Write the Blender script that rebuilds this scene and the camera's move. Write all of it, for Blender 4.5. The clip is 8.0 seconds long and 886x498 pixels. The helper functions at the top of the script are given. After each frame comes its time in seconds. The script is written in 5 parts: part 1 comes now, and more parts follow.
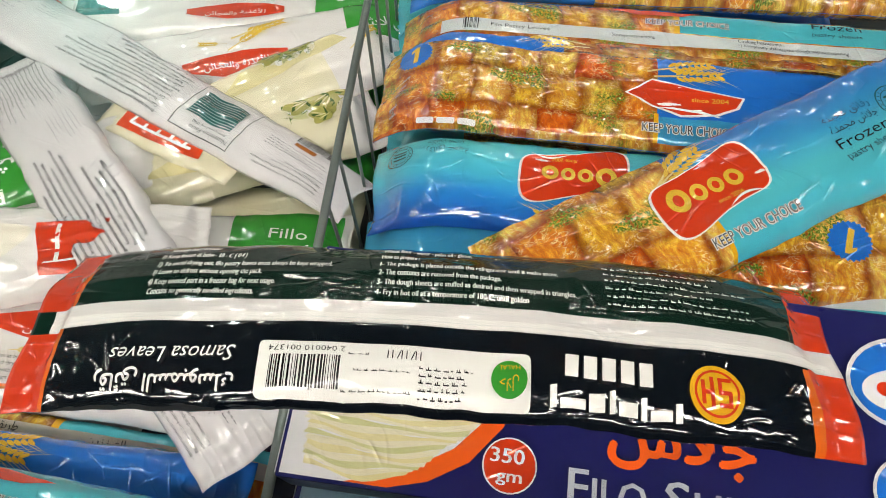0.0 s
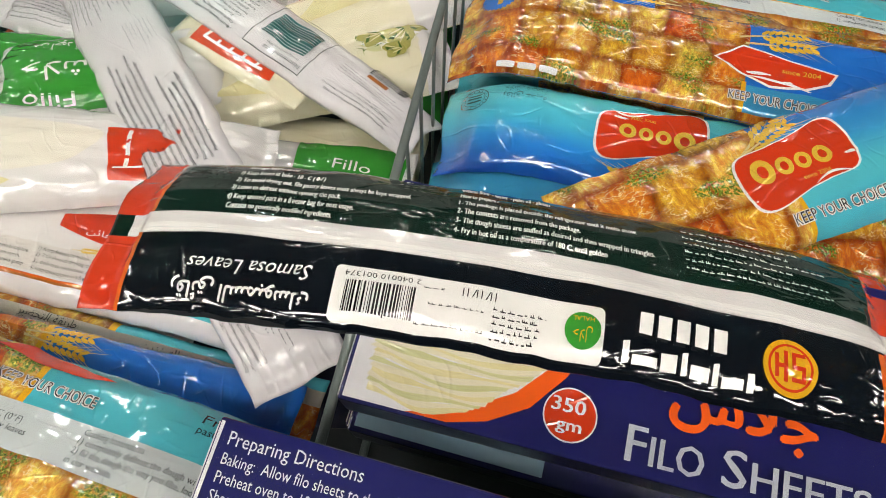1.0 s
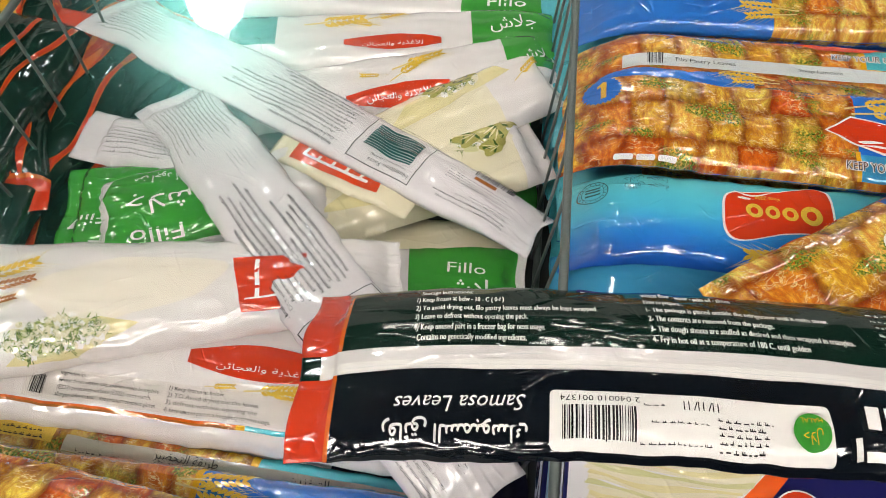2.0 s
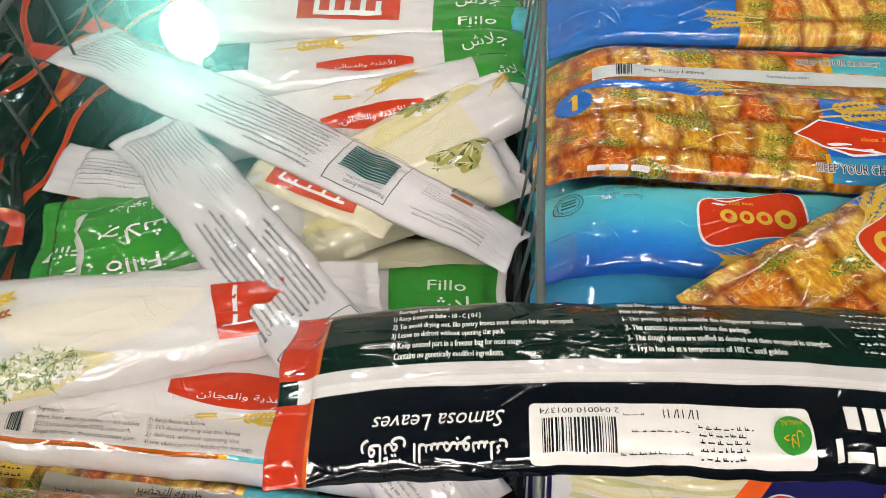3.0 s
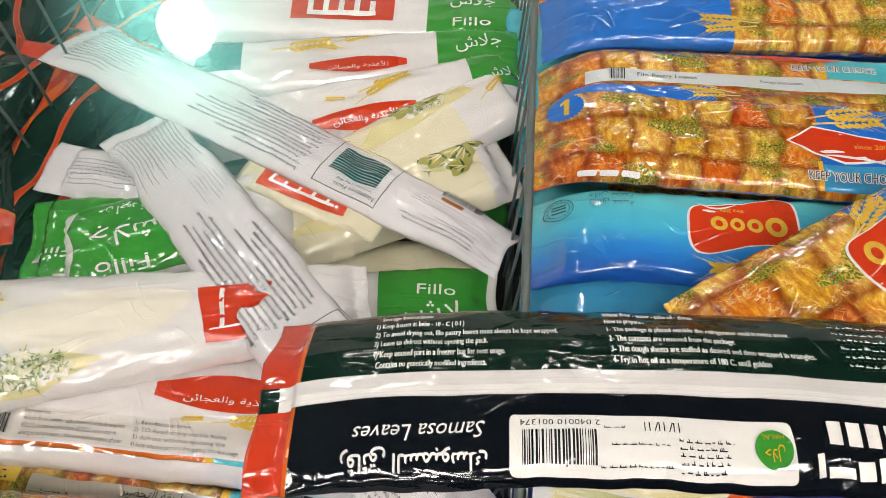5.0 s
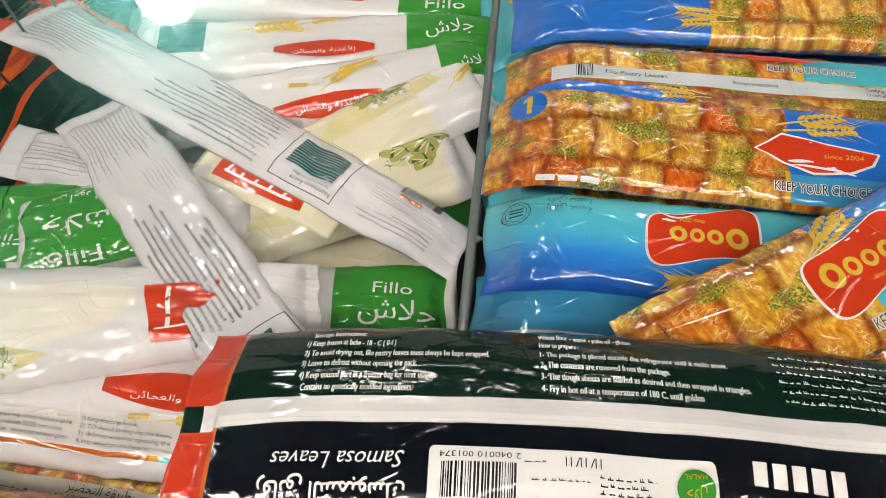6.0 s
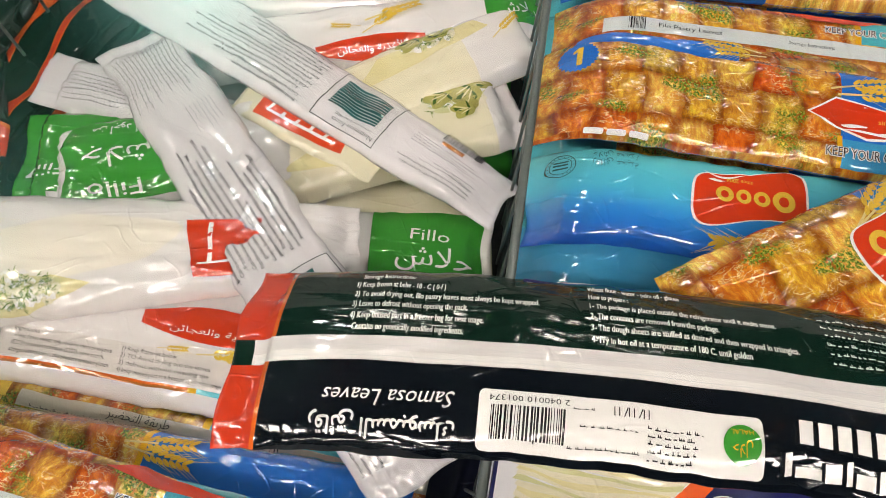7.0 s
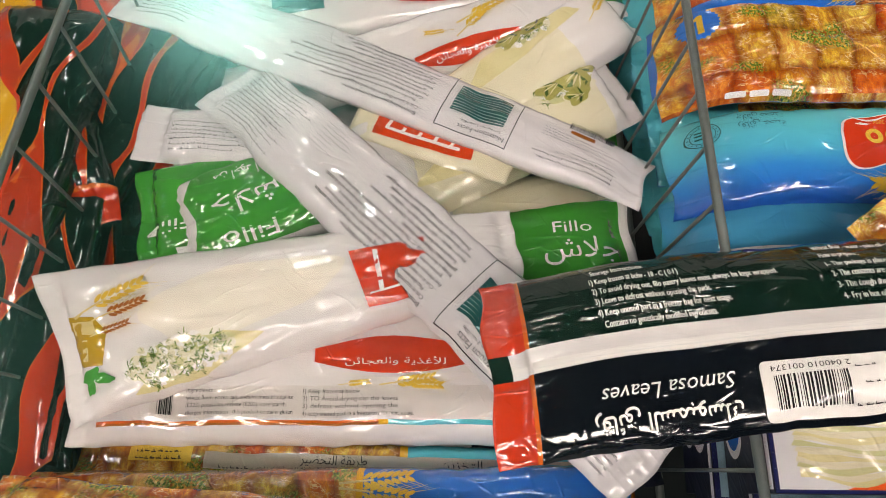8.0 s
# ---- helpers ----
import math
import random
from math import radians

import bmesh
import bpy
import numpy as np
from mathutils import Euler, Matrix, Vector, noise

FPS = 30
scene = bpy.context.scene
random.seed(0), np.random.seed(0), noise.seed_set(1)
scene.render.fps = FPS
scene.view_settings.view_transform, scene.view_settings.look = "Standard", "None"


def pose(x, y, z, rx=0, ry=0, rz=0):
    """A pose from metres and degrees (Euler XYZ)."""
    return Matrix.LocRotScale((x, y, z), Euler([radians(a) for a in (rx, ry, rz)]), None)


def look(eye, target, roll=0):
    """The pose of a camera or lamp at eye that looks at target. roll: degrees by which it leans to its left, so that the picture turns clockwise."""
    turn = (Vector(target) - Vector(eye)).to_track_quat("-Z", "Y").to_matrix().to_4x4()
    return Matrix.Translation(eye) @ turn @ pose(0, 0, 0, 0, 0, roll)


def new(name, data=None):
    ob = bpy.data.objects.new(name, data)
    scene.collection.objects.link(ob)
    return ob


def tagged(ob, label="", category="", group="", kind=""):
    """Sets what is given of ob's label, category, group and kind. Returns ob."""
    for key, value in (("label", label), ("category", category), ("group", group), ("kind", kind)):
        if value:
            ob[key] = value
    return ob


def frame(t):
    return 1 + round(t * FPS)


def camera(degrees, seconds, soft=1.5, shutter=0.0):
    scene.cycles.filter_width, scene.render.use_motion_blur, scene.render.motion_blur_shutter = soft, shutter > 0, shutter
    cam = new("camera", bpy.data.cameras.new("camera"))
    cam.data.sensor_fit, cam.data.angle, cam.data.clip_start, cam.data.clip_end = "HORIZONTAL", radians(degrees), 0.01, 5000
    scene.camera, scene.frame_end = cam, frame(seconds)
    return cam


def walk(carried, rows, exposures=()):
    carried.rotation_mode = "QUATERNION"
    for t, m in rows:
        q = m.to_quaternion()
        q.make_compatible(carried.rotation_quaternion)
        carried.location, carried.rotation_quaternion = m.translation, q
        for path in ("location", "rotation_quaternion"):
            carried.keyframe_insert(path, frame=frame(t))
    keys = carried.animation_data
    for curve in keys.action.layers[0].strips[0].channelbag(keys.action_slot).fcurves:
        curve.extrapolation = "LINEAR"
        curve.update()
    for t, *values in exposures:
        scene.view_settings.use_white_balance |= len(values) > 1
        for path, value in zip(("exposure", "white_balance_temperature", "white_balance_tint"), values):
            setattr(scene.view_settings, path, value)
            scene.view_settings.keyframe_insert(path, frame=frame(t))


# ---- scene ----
cam = camera(64.3, 8.0, soft=0.8)
PATH = [
    (0, (0.006, 0.001, 1.054), (-0.018, 0.841, -0.761), -1.4),
    (0.5, (-0.005, -0.003, 1.05), (-0.063, 0.761, -0.797), -0.3),
    (1, (-0.022, -0.006, 1.049), (-0.095, 0.713, -0.815), 1.0),
    (1.3, (-0.058, -0.012, 1.044), (-0.166, 0.745, -0.804), 0.8),
    (1.5, (-0.097, 0.004, 1.05), (-0.119, 0.749, -0.806), 1.9),
    (1.8, (-0.125, 0.012, 1.054), (-0.157, 0.841, -0.766), -0.1),
    (2, (-0.125, 0.016, 1.058), (-0.149, 0.889, -0.741), -1.0),
    (2.2, (-0.121, 0.017, 1.057), (-0.122, 0.913, -0.73), -1.1),
    (3.5, (-0.117, 0.015, 1.057), (-0.111, 0.938, -0.717), -1.7),
    (4, (-0.117, 0.015, 1.058), (-0.111, 0.944, -0.713), -1.7),
    (4.5, (-0.116, 0.015, 1.058), (-0.104, 0.95, -0.71), -1.6),
    (4.7, (-0.116, 0.015, 1.057), (-0.107, 0.948, -0.712), -1.6),
    (5.8, (-0.07, 0.054, 1.062), (-0.102, 0.857, -0.769), -2.0),
    (6, (-0.07, 0.054, 1.061), (-0.102, 0.849, -0.774), -2.1),
    (6.5, (-0.072, 0.054, 1.06), (-0.105, 0.772, -0.806), -1.9),
    (7, (-0.093, 0.049, 1.059), (-0.138, 0.727, -0.822), -0.7),
    (7.2, (-0.136, 0.034, 1.05), (-0.125, 0.71, -0.832), 0.7),
    (7.3, (-0.159, 0.041, 1.052), (-0.122, 0.647, -0.854), 0.8),
    (7.5, (-0.201, 0.06, 1.058), (-0.137, 0.673, -0.845), -1.2),
    (8, (-0.221, 0.059, 1.058), (-0.164, 0.718, -0.83), -2.2),
]
walk(cam, [(t, look(eye, target, roll)) for t, eye, target, roll in PATH],
     [(0, 0.12, 6800, 13), (1.5, 0.08, 6800, 17), (2.2, 0.08, 6800, 18), (4.7, 0.10, 6800, 18), (6.0, 0.10, 6850, 18), (6.5, 0.10, 6900, 18), (7.0, 0.10, 6950, 19), (7.5, 0.0, 7150, 23), (8, 0.02, 7150, 23)])

# ---- light ----
world = bpy.data.worlds.new("shop_air")
world.use_nodes = True
world.node_tree.nodes["Background"].inputs[0].default_value = (0.9, 0.95, 1.0, 1)
world.node_tree.nodes["Background"].inputs[1].default_value = 0.05
scene.world = world
scene.view_settings.exposure = 0.0
TUBE_POWER, BULB_POWER = 27.0, 48.0


# ---- materials ----
def C(hexa):
    """Linear colour from a hex triplet."""
    vals = [int(hexa[i:i + 2], 16) / 255 for i in (0, 2, 4)]
    return tuple(v / 12.92 if v <= 0.04045 else ((v + 0.055) / 1.055) ** 2.4 for v in vals) + (1,)


class Nodes:
    """A short way to write node trees."""

    def __init__(self, name):
        self.mat = bpy.data.materials.new(name)
        self.mat.use_nodes = True
        self.tree = self.mat.node_tree
        self.bsdf = self.tree.nodes["Principled BSDF"]

    def add(self, kind, **inputs):
        node = self.tree.nodes.new(kind)
        for key, value in inputs.items():
            self.set(node, key.replace("_", " "), value)
        return node

    def set(self, node, key, value):
        socket = node.inputs[int(key)] if key.isdigit() else node.inputs[key]
        if isinstance(value, bpy.types.NodeSocket):
            self.tree.links.new(value, socket)
        else:
            socket.default_value = value

    def uv(self, scale=(1, 1, 1)):
        co = self.add("ShaderNodeTexCoord")
        mp = self.add("ShaderNodeMapping", Vector=co.outputs["UV"], Scale=scale)
        return mp.outputs[0]

    def obj(self, scale=(1, 1, 1)):
        co = self.add("ShaderNodeTexCoord")
        return self.add("ShaderNodeMapping", Vector=co.outputs["Object"], Scale=scale).outputs[0]

    def noise(self, vec, scale, detail=3.0, kind="FBM", rough=0.5):
        n = self.tree.nodes.new("ShaderNodeTexNoise")
        n.noise_type = kind
        self.set(n, "Vector", vec), self.set(n, "Scale", scale), self.set(n, "Detail", detail), self.set(n, "Roughness", rough)
        return n.outputs["Fac"]

    def math(self, op, a, b=0.0, clamp=False):
        n = self.tree.nodes.new("ShaderNodeMath")
        n.operation, n.use_clamp = op, clamp
        self.set(n, "0", a), self.set(n, "1", b)
        return n.outputs[0]

    def mix(self, fac, a, b, blend="MIX"):
        n = self.tree.nodes.new("ShaderNodeMix")
        n.data_type, n.blend_type = "RGBA", blend
        n.inputs[0].default_value = 0.5
        self.set(n, "0", fac), self.set(n, "6", a), self.set(n, "7", b)
        return n.outputs[2]

    def ramp(self, fac, stops):
        n = self.tree.nodes.new("ShaderNodeValToRGB")
        self.set(n, "0", fac)
        el = n.color_ramp.elements
        while len(el) < len(stops):
            el.new(0.5)
        for e, (p, c) in zip(el, stops):
            e.position, e.color = p, c
        return n.outputs[0]

    def bump(self, height, strength, distance=0.001, normal=None):
        n = self.add("ShaderNodeBump", Strength=strength, Distance=distance, Height=height)
        if normal is not None:
            self.set(n, "Normal", normal)
        return n.outputs[0]

    def done(self, color, rough=0.3, metal=0.0, normal=None, coat=0.0):
        self.set(self.bsdf, "Base Color", color), self.set(self.bsdf, "Roughness", rough), self.set(self.bsdf, "Metallic", metal)
        if coat:
            self.set(self.bsdf, "Coat Weight", coat), self.set(self.bsdf, "Coat Roughness", 0.045), self.set(self.bsdf, "Coat IOR", 1.85)
        if isinstance(normal, tuple):
            self.set(self.bsdf, "Normal", normal[0]), self.set(self.bsdf, "Coat Normal", normal[1])
            self.set(self.bsdf, "Specular IOR Level", 0.12)
        elif normal is not None:
            self.set(self.bsdf, "Normal", normal)
        return self.mat


def crinkle(n, amount, calm=0.0):
    """Wrinkles of thin film: the printed sheet's soft waves, and the rounded creases of its glossy skin."""
    def creases(scale, stretch, width, shift, turn, detail=1.0):
        mp = n.add("ShaderNodeMapping", Vector=n.uv((1.0, 1.0, 1)), Location=(shift, shift * 0.7, shift), Rotation=(0, 0, turn))
        mp2 = n.add("ShaderNodeMapping", Vector=mp.outputs[0], Scale=(1.0, stretch, 1.0))
        f = n.math("ABSOLUTE", n.math("SUBTRACT", n.noise(mp2.outputs[0], scale, detail), 0.5))
        tent = n.math("SUBTRACT", 1.0, n.math("DIVIDE", f, width, True), True)
        round_off = n.math("MULTIPLY", n.math("MULTIPLY", tent, tent), n.math("SUBTRACT", 3.0, n.math("MULTIPLY", tent, 2.0)))
        return n.math("ADD", n.math("MULTIPLY", tent, 0.6), n.math("MULTIPLY", round_off, 0.4))

    def patch(scale, lo, hi, shift):
        mp = n.add("ShaderNodeMapping", Vector=n.uv(), Location=(shift, shift, 0))
        return n.ramp(n.noise(mp.outputs[0], scale, 2.0), [(lo + calm, (0, 0, 0, 1)), (hi + calm, (1, 1, 1, 1))])
    soft = n.noise(n.uv((1.0, 2.0, 1)), 40, 1.0)
    small = n.noise(n.uv((1.0, 1.4, 1)), 190, 3.0)
    long = n.math("MULTIPLY", creases(7, 7.0, 0.034, 0.12, 0.06), patch(12, 0.38, 0.46, 0.3))
    mid = n.math("MULTIPLY", creases(20, 2.8, 0.036, 0.5, -0.3), patch(20, 0.42, 0.54, 0.6))
    cross = n.math("MULTIPLY", creases(26, 2.4, 0.040, 1.3, 1.1), patch(26, 0.46, 0.56, 0.9))
    fine = n.math("MULTIPLY", creases(70, 1.6, 0.060, 0.9, 0.6), patch(34, 0.45, 0.57, 1.2))
    folds = n.math("ADD", n.math("ADD", long, mid), n.math("ADD", cross, n.math("MULTIPLY", fine, 0.35)))
    base = n.bump(small, 0.3 * amount, 0.0005, n.bump(soft, 0.35 * amount, 0.003))
    base = n.bump(folds, 0.8 * amount, 0.00036, base)
    a = n.bump(soft, 0.25 * amount, 0.003)
    return base, n.bump(small, 0.2 * amount, 0.0003, n.bump(folds, 1.0 * amount, 0.00036, a))


def film(name, color, color2=None, rough=0.3, amount=1.0, coat=0.9, calm=0.05):
    """Printed plastic film with slight ink unevenness."""
    n = Nodes(name)
    c2 = color2 or tuple(v * 0.8 for v in color[:3]) + (1,)
    base = n.mix(n.math("MULTIPLY", n.noise(n.uv(), 35, 4), 0.9), color, c2)
    speck = n.noise(n.uv(), 900, 2)
    base = n.mix(0.12, base, n.ramp(speck, [(0.3, (0.6, 0.6, 0.6, 1)), (0.7, (1, 1, 1, 1))]), "MULTIPLY")
    return n.done(base, n.math("ADD", n.math("MULTIPLY", n.noise(n.uv(), 60, 2), 0.12), rough - 0.04), 0, crinkle(n, amount, calm), coat)


def film_gradient(name, stops, length, axis=1, amount=1.0):
    """Printed film whose colour runs across the pack."""
    n = Nodes(name)
    sep = n.add("ShaderNodeSeparateXYZ", Vector=n.uv())
    wob = n.math("MULTIPLY", n.math("SUBTRACT", n.noise(n.uv(), 14, 2), 0.5), 0.25)
    fac = n.math("ADD", n.math("DIVIDE", sep.outputs[axis], length), wob)
    base = n.mix(0.15, n.ramp(fac, stops), n.ramp(n.noise(n.uv(), 40, 4), [(0.3, (0.5, 0.6, 0.7, 1)), (0.7, (1, 1, 1, 1))]), "MULTIPLY")
    return n.done(base, 0.25, 0, crinkle(n, amount, 0.05), 1.0)


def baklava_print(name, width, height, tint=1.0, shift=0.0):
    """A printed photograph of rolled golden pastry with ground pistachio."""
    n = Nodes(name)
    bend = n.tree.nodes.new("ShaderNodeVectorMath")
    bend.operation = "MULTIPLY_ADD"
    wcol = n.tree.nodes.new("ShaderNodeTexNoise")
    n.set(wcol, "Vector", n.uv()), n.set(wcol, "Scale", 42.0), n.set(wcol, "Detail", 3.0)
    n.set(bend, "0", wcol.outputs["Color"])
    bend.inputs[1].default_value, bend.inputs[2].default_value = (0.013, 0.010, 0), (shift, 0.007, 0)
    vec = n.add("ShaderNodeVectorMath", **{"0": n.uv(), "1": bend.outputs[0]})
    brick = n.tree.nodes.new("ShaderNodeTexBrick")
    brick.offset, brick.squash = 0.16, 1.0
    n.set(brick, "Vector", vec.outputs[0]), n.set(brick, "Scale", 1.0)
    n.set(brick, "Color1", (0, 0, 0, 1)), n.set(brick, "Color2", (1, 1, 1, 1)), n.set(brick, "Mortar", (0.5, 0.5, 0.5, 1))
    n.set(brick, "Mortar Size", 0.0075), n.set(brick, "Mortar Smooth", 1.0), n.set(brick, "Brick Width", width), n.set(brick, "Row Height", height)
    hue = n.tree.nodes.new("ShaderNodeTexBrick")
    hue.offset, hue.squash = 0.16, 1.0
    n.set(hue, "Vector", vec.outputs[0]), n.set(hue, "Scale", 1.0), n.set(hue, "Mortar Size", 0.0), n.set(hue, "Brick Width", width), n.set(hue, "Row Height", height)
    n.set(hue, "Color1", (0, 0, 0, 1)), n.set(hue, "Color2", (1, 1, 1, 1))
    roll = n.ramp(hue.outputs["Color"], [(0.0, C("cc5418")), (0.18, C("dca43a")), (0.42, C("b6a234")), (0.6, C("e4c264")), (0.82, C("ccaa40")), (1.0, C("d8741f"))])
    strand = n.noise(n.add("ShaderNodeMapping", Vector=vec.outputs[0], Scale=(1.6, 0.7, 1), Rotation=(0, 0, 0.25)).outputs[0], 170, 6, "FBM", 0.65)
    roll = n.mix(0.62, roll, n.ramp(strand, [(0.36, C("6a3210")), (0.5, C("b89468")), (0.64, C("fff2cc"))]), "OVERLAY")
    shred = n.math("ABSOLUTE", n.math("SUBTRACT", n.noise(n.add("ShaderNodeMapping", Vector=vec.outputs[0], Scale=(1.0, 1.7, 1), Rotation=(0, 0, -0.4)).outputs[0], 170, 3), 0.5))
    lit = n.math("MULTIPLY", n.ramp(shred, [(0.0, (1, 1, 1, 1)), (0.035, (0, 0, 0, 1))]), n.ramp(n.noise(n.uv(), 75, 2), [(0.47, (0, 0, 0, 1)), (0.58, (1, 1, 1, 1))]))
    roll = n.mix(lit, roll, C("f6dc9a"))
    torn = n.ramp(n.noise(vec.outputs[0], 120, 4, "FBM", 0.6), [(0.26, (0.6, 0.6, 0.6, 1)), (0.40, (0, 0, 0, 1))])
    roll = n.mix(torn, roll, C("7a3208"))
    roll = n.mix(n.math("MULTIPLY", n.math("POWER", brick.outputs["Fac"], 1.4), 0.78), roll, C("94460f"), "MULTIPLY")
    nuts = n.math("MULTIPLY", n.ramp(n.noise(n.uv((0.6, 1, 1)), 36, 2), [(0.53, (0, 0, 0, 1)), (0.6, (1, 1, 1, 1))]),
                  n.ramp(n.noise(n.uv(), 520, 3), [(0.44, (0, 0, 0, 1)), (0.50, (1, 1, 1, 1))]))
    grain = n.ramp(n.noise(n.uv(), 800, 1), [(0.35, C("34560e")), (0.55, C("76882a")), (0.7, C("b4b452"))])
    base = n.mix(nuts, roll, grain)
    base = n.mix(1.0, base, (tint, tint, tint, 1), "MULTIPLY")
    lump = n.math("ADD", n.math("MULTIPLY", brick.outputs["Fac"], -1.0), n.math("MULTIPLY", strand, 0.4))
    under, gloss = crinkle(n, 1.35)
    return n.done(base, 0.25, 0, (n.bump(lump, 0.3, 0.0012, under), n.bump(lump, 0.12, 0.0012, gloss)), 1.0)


def plain(name, color, rough=0.5, metal=0.0, grain=200, amount=0.15, bump=0.1):
    n = Nodes(name)
    f = n.noise(n.obj(), grain, 4)
    big = n.noise(n.obj(), grain / 14, 3)
    base = n.mix(n.math("MULTIPLY", n.math("ADD", f, big), 0.5 * amount * 2), color, tuple(v * 0.45 for v in color[:3]) + (1,))
    return n.done(base, n.math("ADD", n.math("MULTIPLY", big, 0.15), rough - 0.07), metal, n.bump(f, bump, 0.0006))


def glow(name, color, strength):
    n = Nodes(name)
    n.set(n.bsdf, "Base Color", color), n.set(n.bsdf, "Emission Color", color), n.set(n.bsdf, "Emission Strength", strength)
    return n.mat


def lid_glass():
    """Clear sliding lid with an added teal glare veil that is thick over its north-west corner."""
    n = Nodes("lid_glass")
    clear = n.add("ShaderNodeBsdfTransparent", Color=(0.97, 0.99, 0.985, 1))
    sharp = n.add("ShaderNodeBsdfGlossy", Color=(1, 1, 1, 1), Roughness=0.012)
    # Tinted rough lobe imitates the haze around the lamp's reflection.
    glare = n.add("ShaderNodeBsdfGlossy", Color=(0.34, 1.0, 0.88, 1), Roughness=0.315)
    glare.distribution = "BECKMANN"
    co = n.add("ShaderNodeSeparateXYZ", Vector=n.obj())
    edge = n.math("ADD", co.outputs[0], n.math("MULTIPLY", n.noise(n.obj(), 9, 4), 0.10))
    thick = n.ramp(n.math("ADD", n.math("MULTIPLY", edge, 2.0), 0.8), [(0.40, (0.105, 0.105, 0.105, 1)), (0.60, (0.015, 0.015, 0.015, 1))])
    near = n.math("MULTIPLY", n.math("SUBTRACT", co.outputs[1], 0.06), 9.0, True)
    thick = n.math("MULTIPLY", thick, n.math("ADD", n.math("MULTIPLY", near, 0.9), 0.1))
    a = n.add("ShaderNodeMixShader", **{"0": 0.05, "1": clear.outputs[0], "2": sharp.outputs[0]})
    b = n.add("ShaderNodeMixShader", **{"0": thick, "1": a.outputs[0], "2": glare.outputs[0]})
    n.tree.links.new(b.outputs[0], n.tree.nodes["Material Output"].inputs[0])
    n.tree.nodes.remove(n.bsdf)
    return n.mat


M_WHITE = film("white_film", C("e5e3e2"), C("d4d1d1"), 0.2, 0.85, 0.9, 0.09)
M_PAPER = film("white_sleeve", C("dfdde0"), C("cdcbcf"), 0.2, 0.9, 0.7, 0.07)
M_FAINT = film("faint_dough_print", C("ebe6dc"), C("e6dfcc"), 0.18, 0.85, 0.9, 0.09)
M_CREAM = film("cream_print", C("e8e3ce"), C("d2cba4"), 0.18)
M_BLACK = film("dark_film", C("090d14"), C("0a1219"), 0.1, 0.75, 0.7)
M_GREENBLACK = film("dark_green_film", C("08211a"), C("0a261e"), 0.1, 0.5, 0.45)
M_RED = film("red_film", C("d2321a"), C("c4401c"), 0.2)
M_ORANGERED = film("orange_red_film", C("d8451c"), C("c23a18"), 0.2)
M_RIBBON = film("ribbon_film", C("c23a1c"), C("a82c14"), 0.2)
M_ORANGE = film("orange_film", C("dd6a1e"), C("c8501c"), 0.2)
M_OIL = film("oil_print", C("c79a1e"), C("9c8a20"), 0.2)
M_YELLOW = film("yellow_film", C("e2b022"), C("d89a1c"), 0.2)
M_GREEN = film("green_film", C("379a36"), C("28842f"), 0.18)
M_TURQ = film("turquoise_film", C("4cb8c2"), C("3aa6ba"), 0.15)
M_SKY = film("sky_blue_film", C("3a9cc4"), C("2a86b8"), 0.15)
M_BLUE = film("blue_film", C("1f74cf"), C("1560bd"), 0.14)
M_TB = film_gradient("turquoise_to_blue", [(0.0, C("1459c0")), (0.35, C("1f86d6")), (0.6, C("3fb2d2")), (1.0, C("55c6d0"))], 0.062)
M_TB6 = film_gradient("sky_sweep", [(0.0, C("3fb0c6")), (0.35, C("4cbac8")), (0.6, C("2f92c8")), (1.0, C("1c62c0"))], 0.085)
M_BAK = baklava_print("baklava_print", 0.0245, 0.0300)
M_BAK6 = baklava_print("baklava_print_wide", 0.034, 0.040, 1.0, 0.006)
# Pastry print dimmed to 0.8: shade in the colour for sides and lower packs.
M_BAKS = baklava_print("baklava_print_shaded", 0.021, 0.03, 0.8, 0.011)
M_GREY = film("grey_label", C("b9b3a4"), C("a8a294"), 0.25)
M_PALE = film("pale_label", C("cfd6d6"), C("bcc6ca"), 0.22)
M_PANEL = film("ingredients_panel", C("dad5d0"), C("cbc6c2"), 0.22)
M_PRINT = film("small_black_print", C("46464c"), C("5a5a60"), 0.3, 0.6, 0.3)
M_INK = film("black_ink", C("17171a"), C("222226"), 0.25, 0.6, 0.3)
M_INKW = film("white_ink", C("ecebe8"), C("dcdbd8"), 0.25, 0.6, 0.3)
M_GOLD = film("gold_ink", C("e3c14a"), C("c9a02c"), 0.22, 0.8)
M_WHEAT = film("wheat_ink", C("e4d9a0"), C("c9a548"), 0.22, 0.8)
M_HERB = film("herb_print", C("b4b878"), C("dedab4"), 0.2)
M_LEAF = film("leafy_print", C("55762a"), C("8aa24a"), 0.2)
M_LETTUCE = film("lettuce_print", C("8d8c40"), C("b8b46c"), 0.2)
M_DILL = film("dark_dill_print", C("2c4a14"), C("4a6a22"), 0.2)
M_TEAL = film("teal_ink", C("1b5d5c"), C("174e50"), 0.25)
M_PASTRY = film("pastry_print", C("e4dcae"), C("cbc086"), 0.25)
M_BROWN = film("brown_print", C("b06a22"), C("8a4a14"), 0.25)
M_NAVY = film("navy_card", C("1d1f5c"), C("181a4e"), 0.28, 0.12, 0.5)
# Darker copy of the navy, with shade put into the colour.
M_NAVYSHADE = film("navy_card_shade", C("14152e"), C("101126"), 0.35, 0.25, 0.2)
M_CARDW = film("white_card", C("dddde0"), C("cfcfd6"), 0.3, 0.25, 0.3)
M_ORINK = film("orange_ink", C("ee6420"), C("e0521a"), 0.28, 0.25, 0.3)
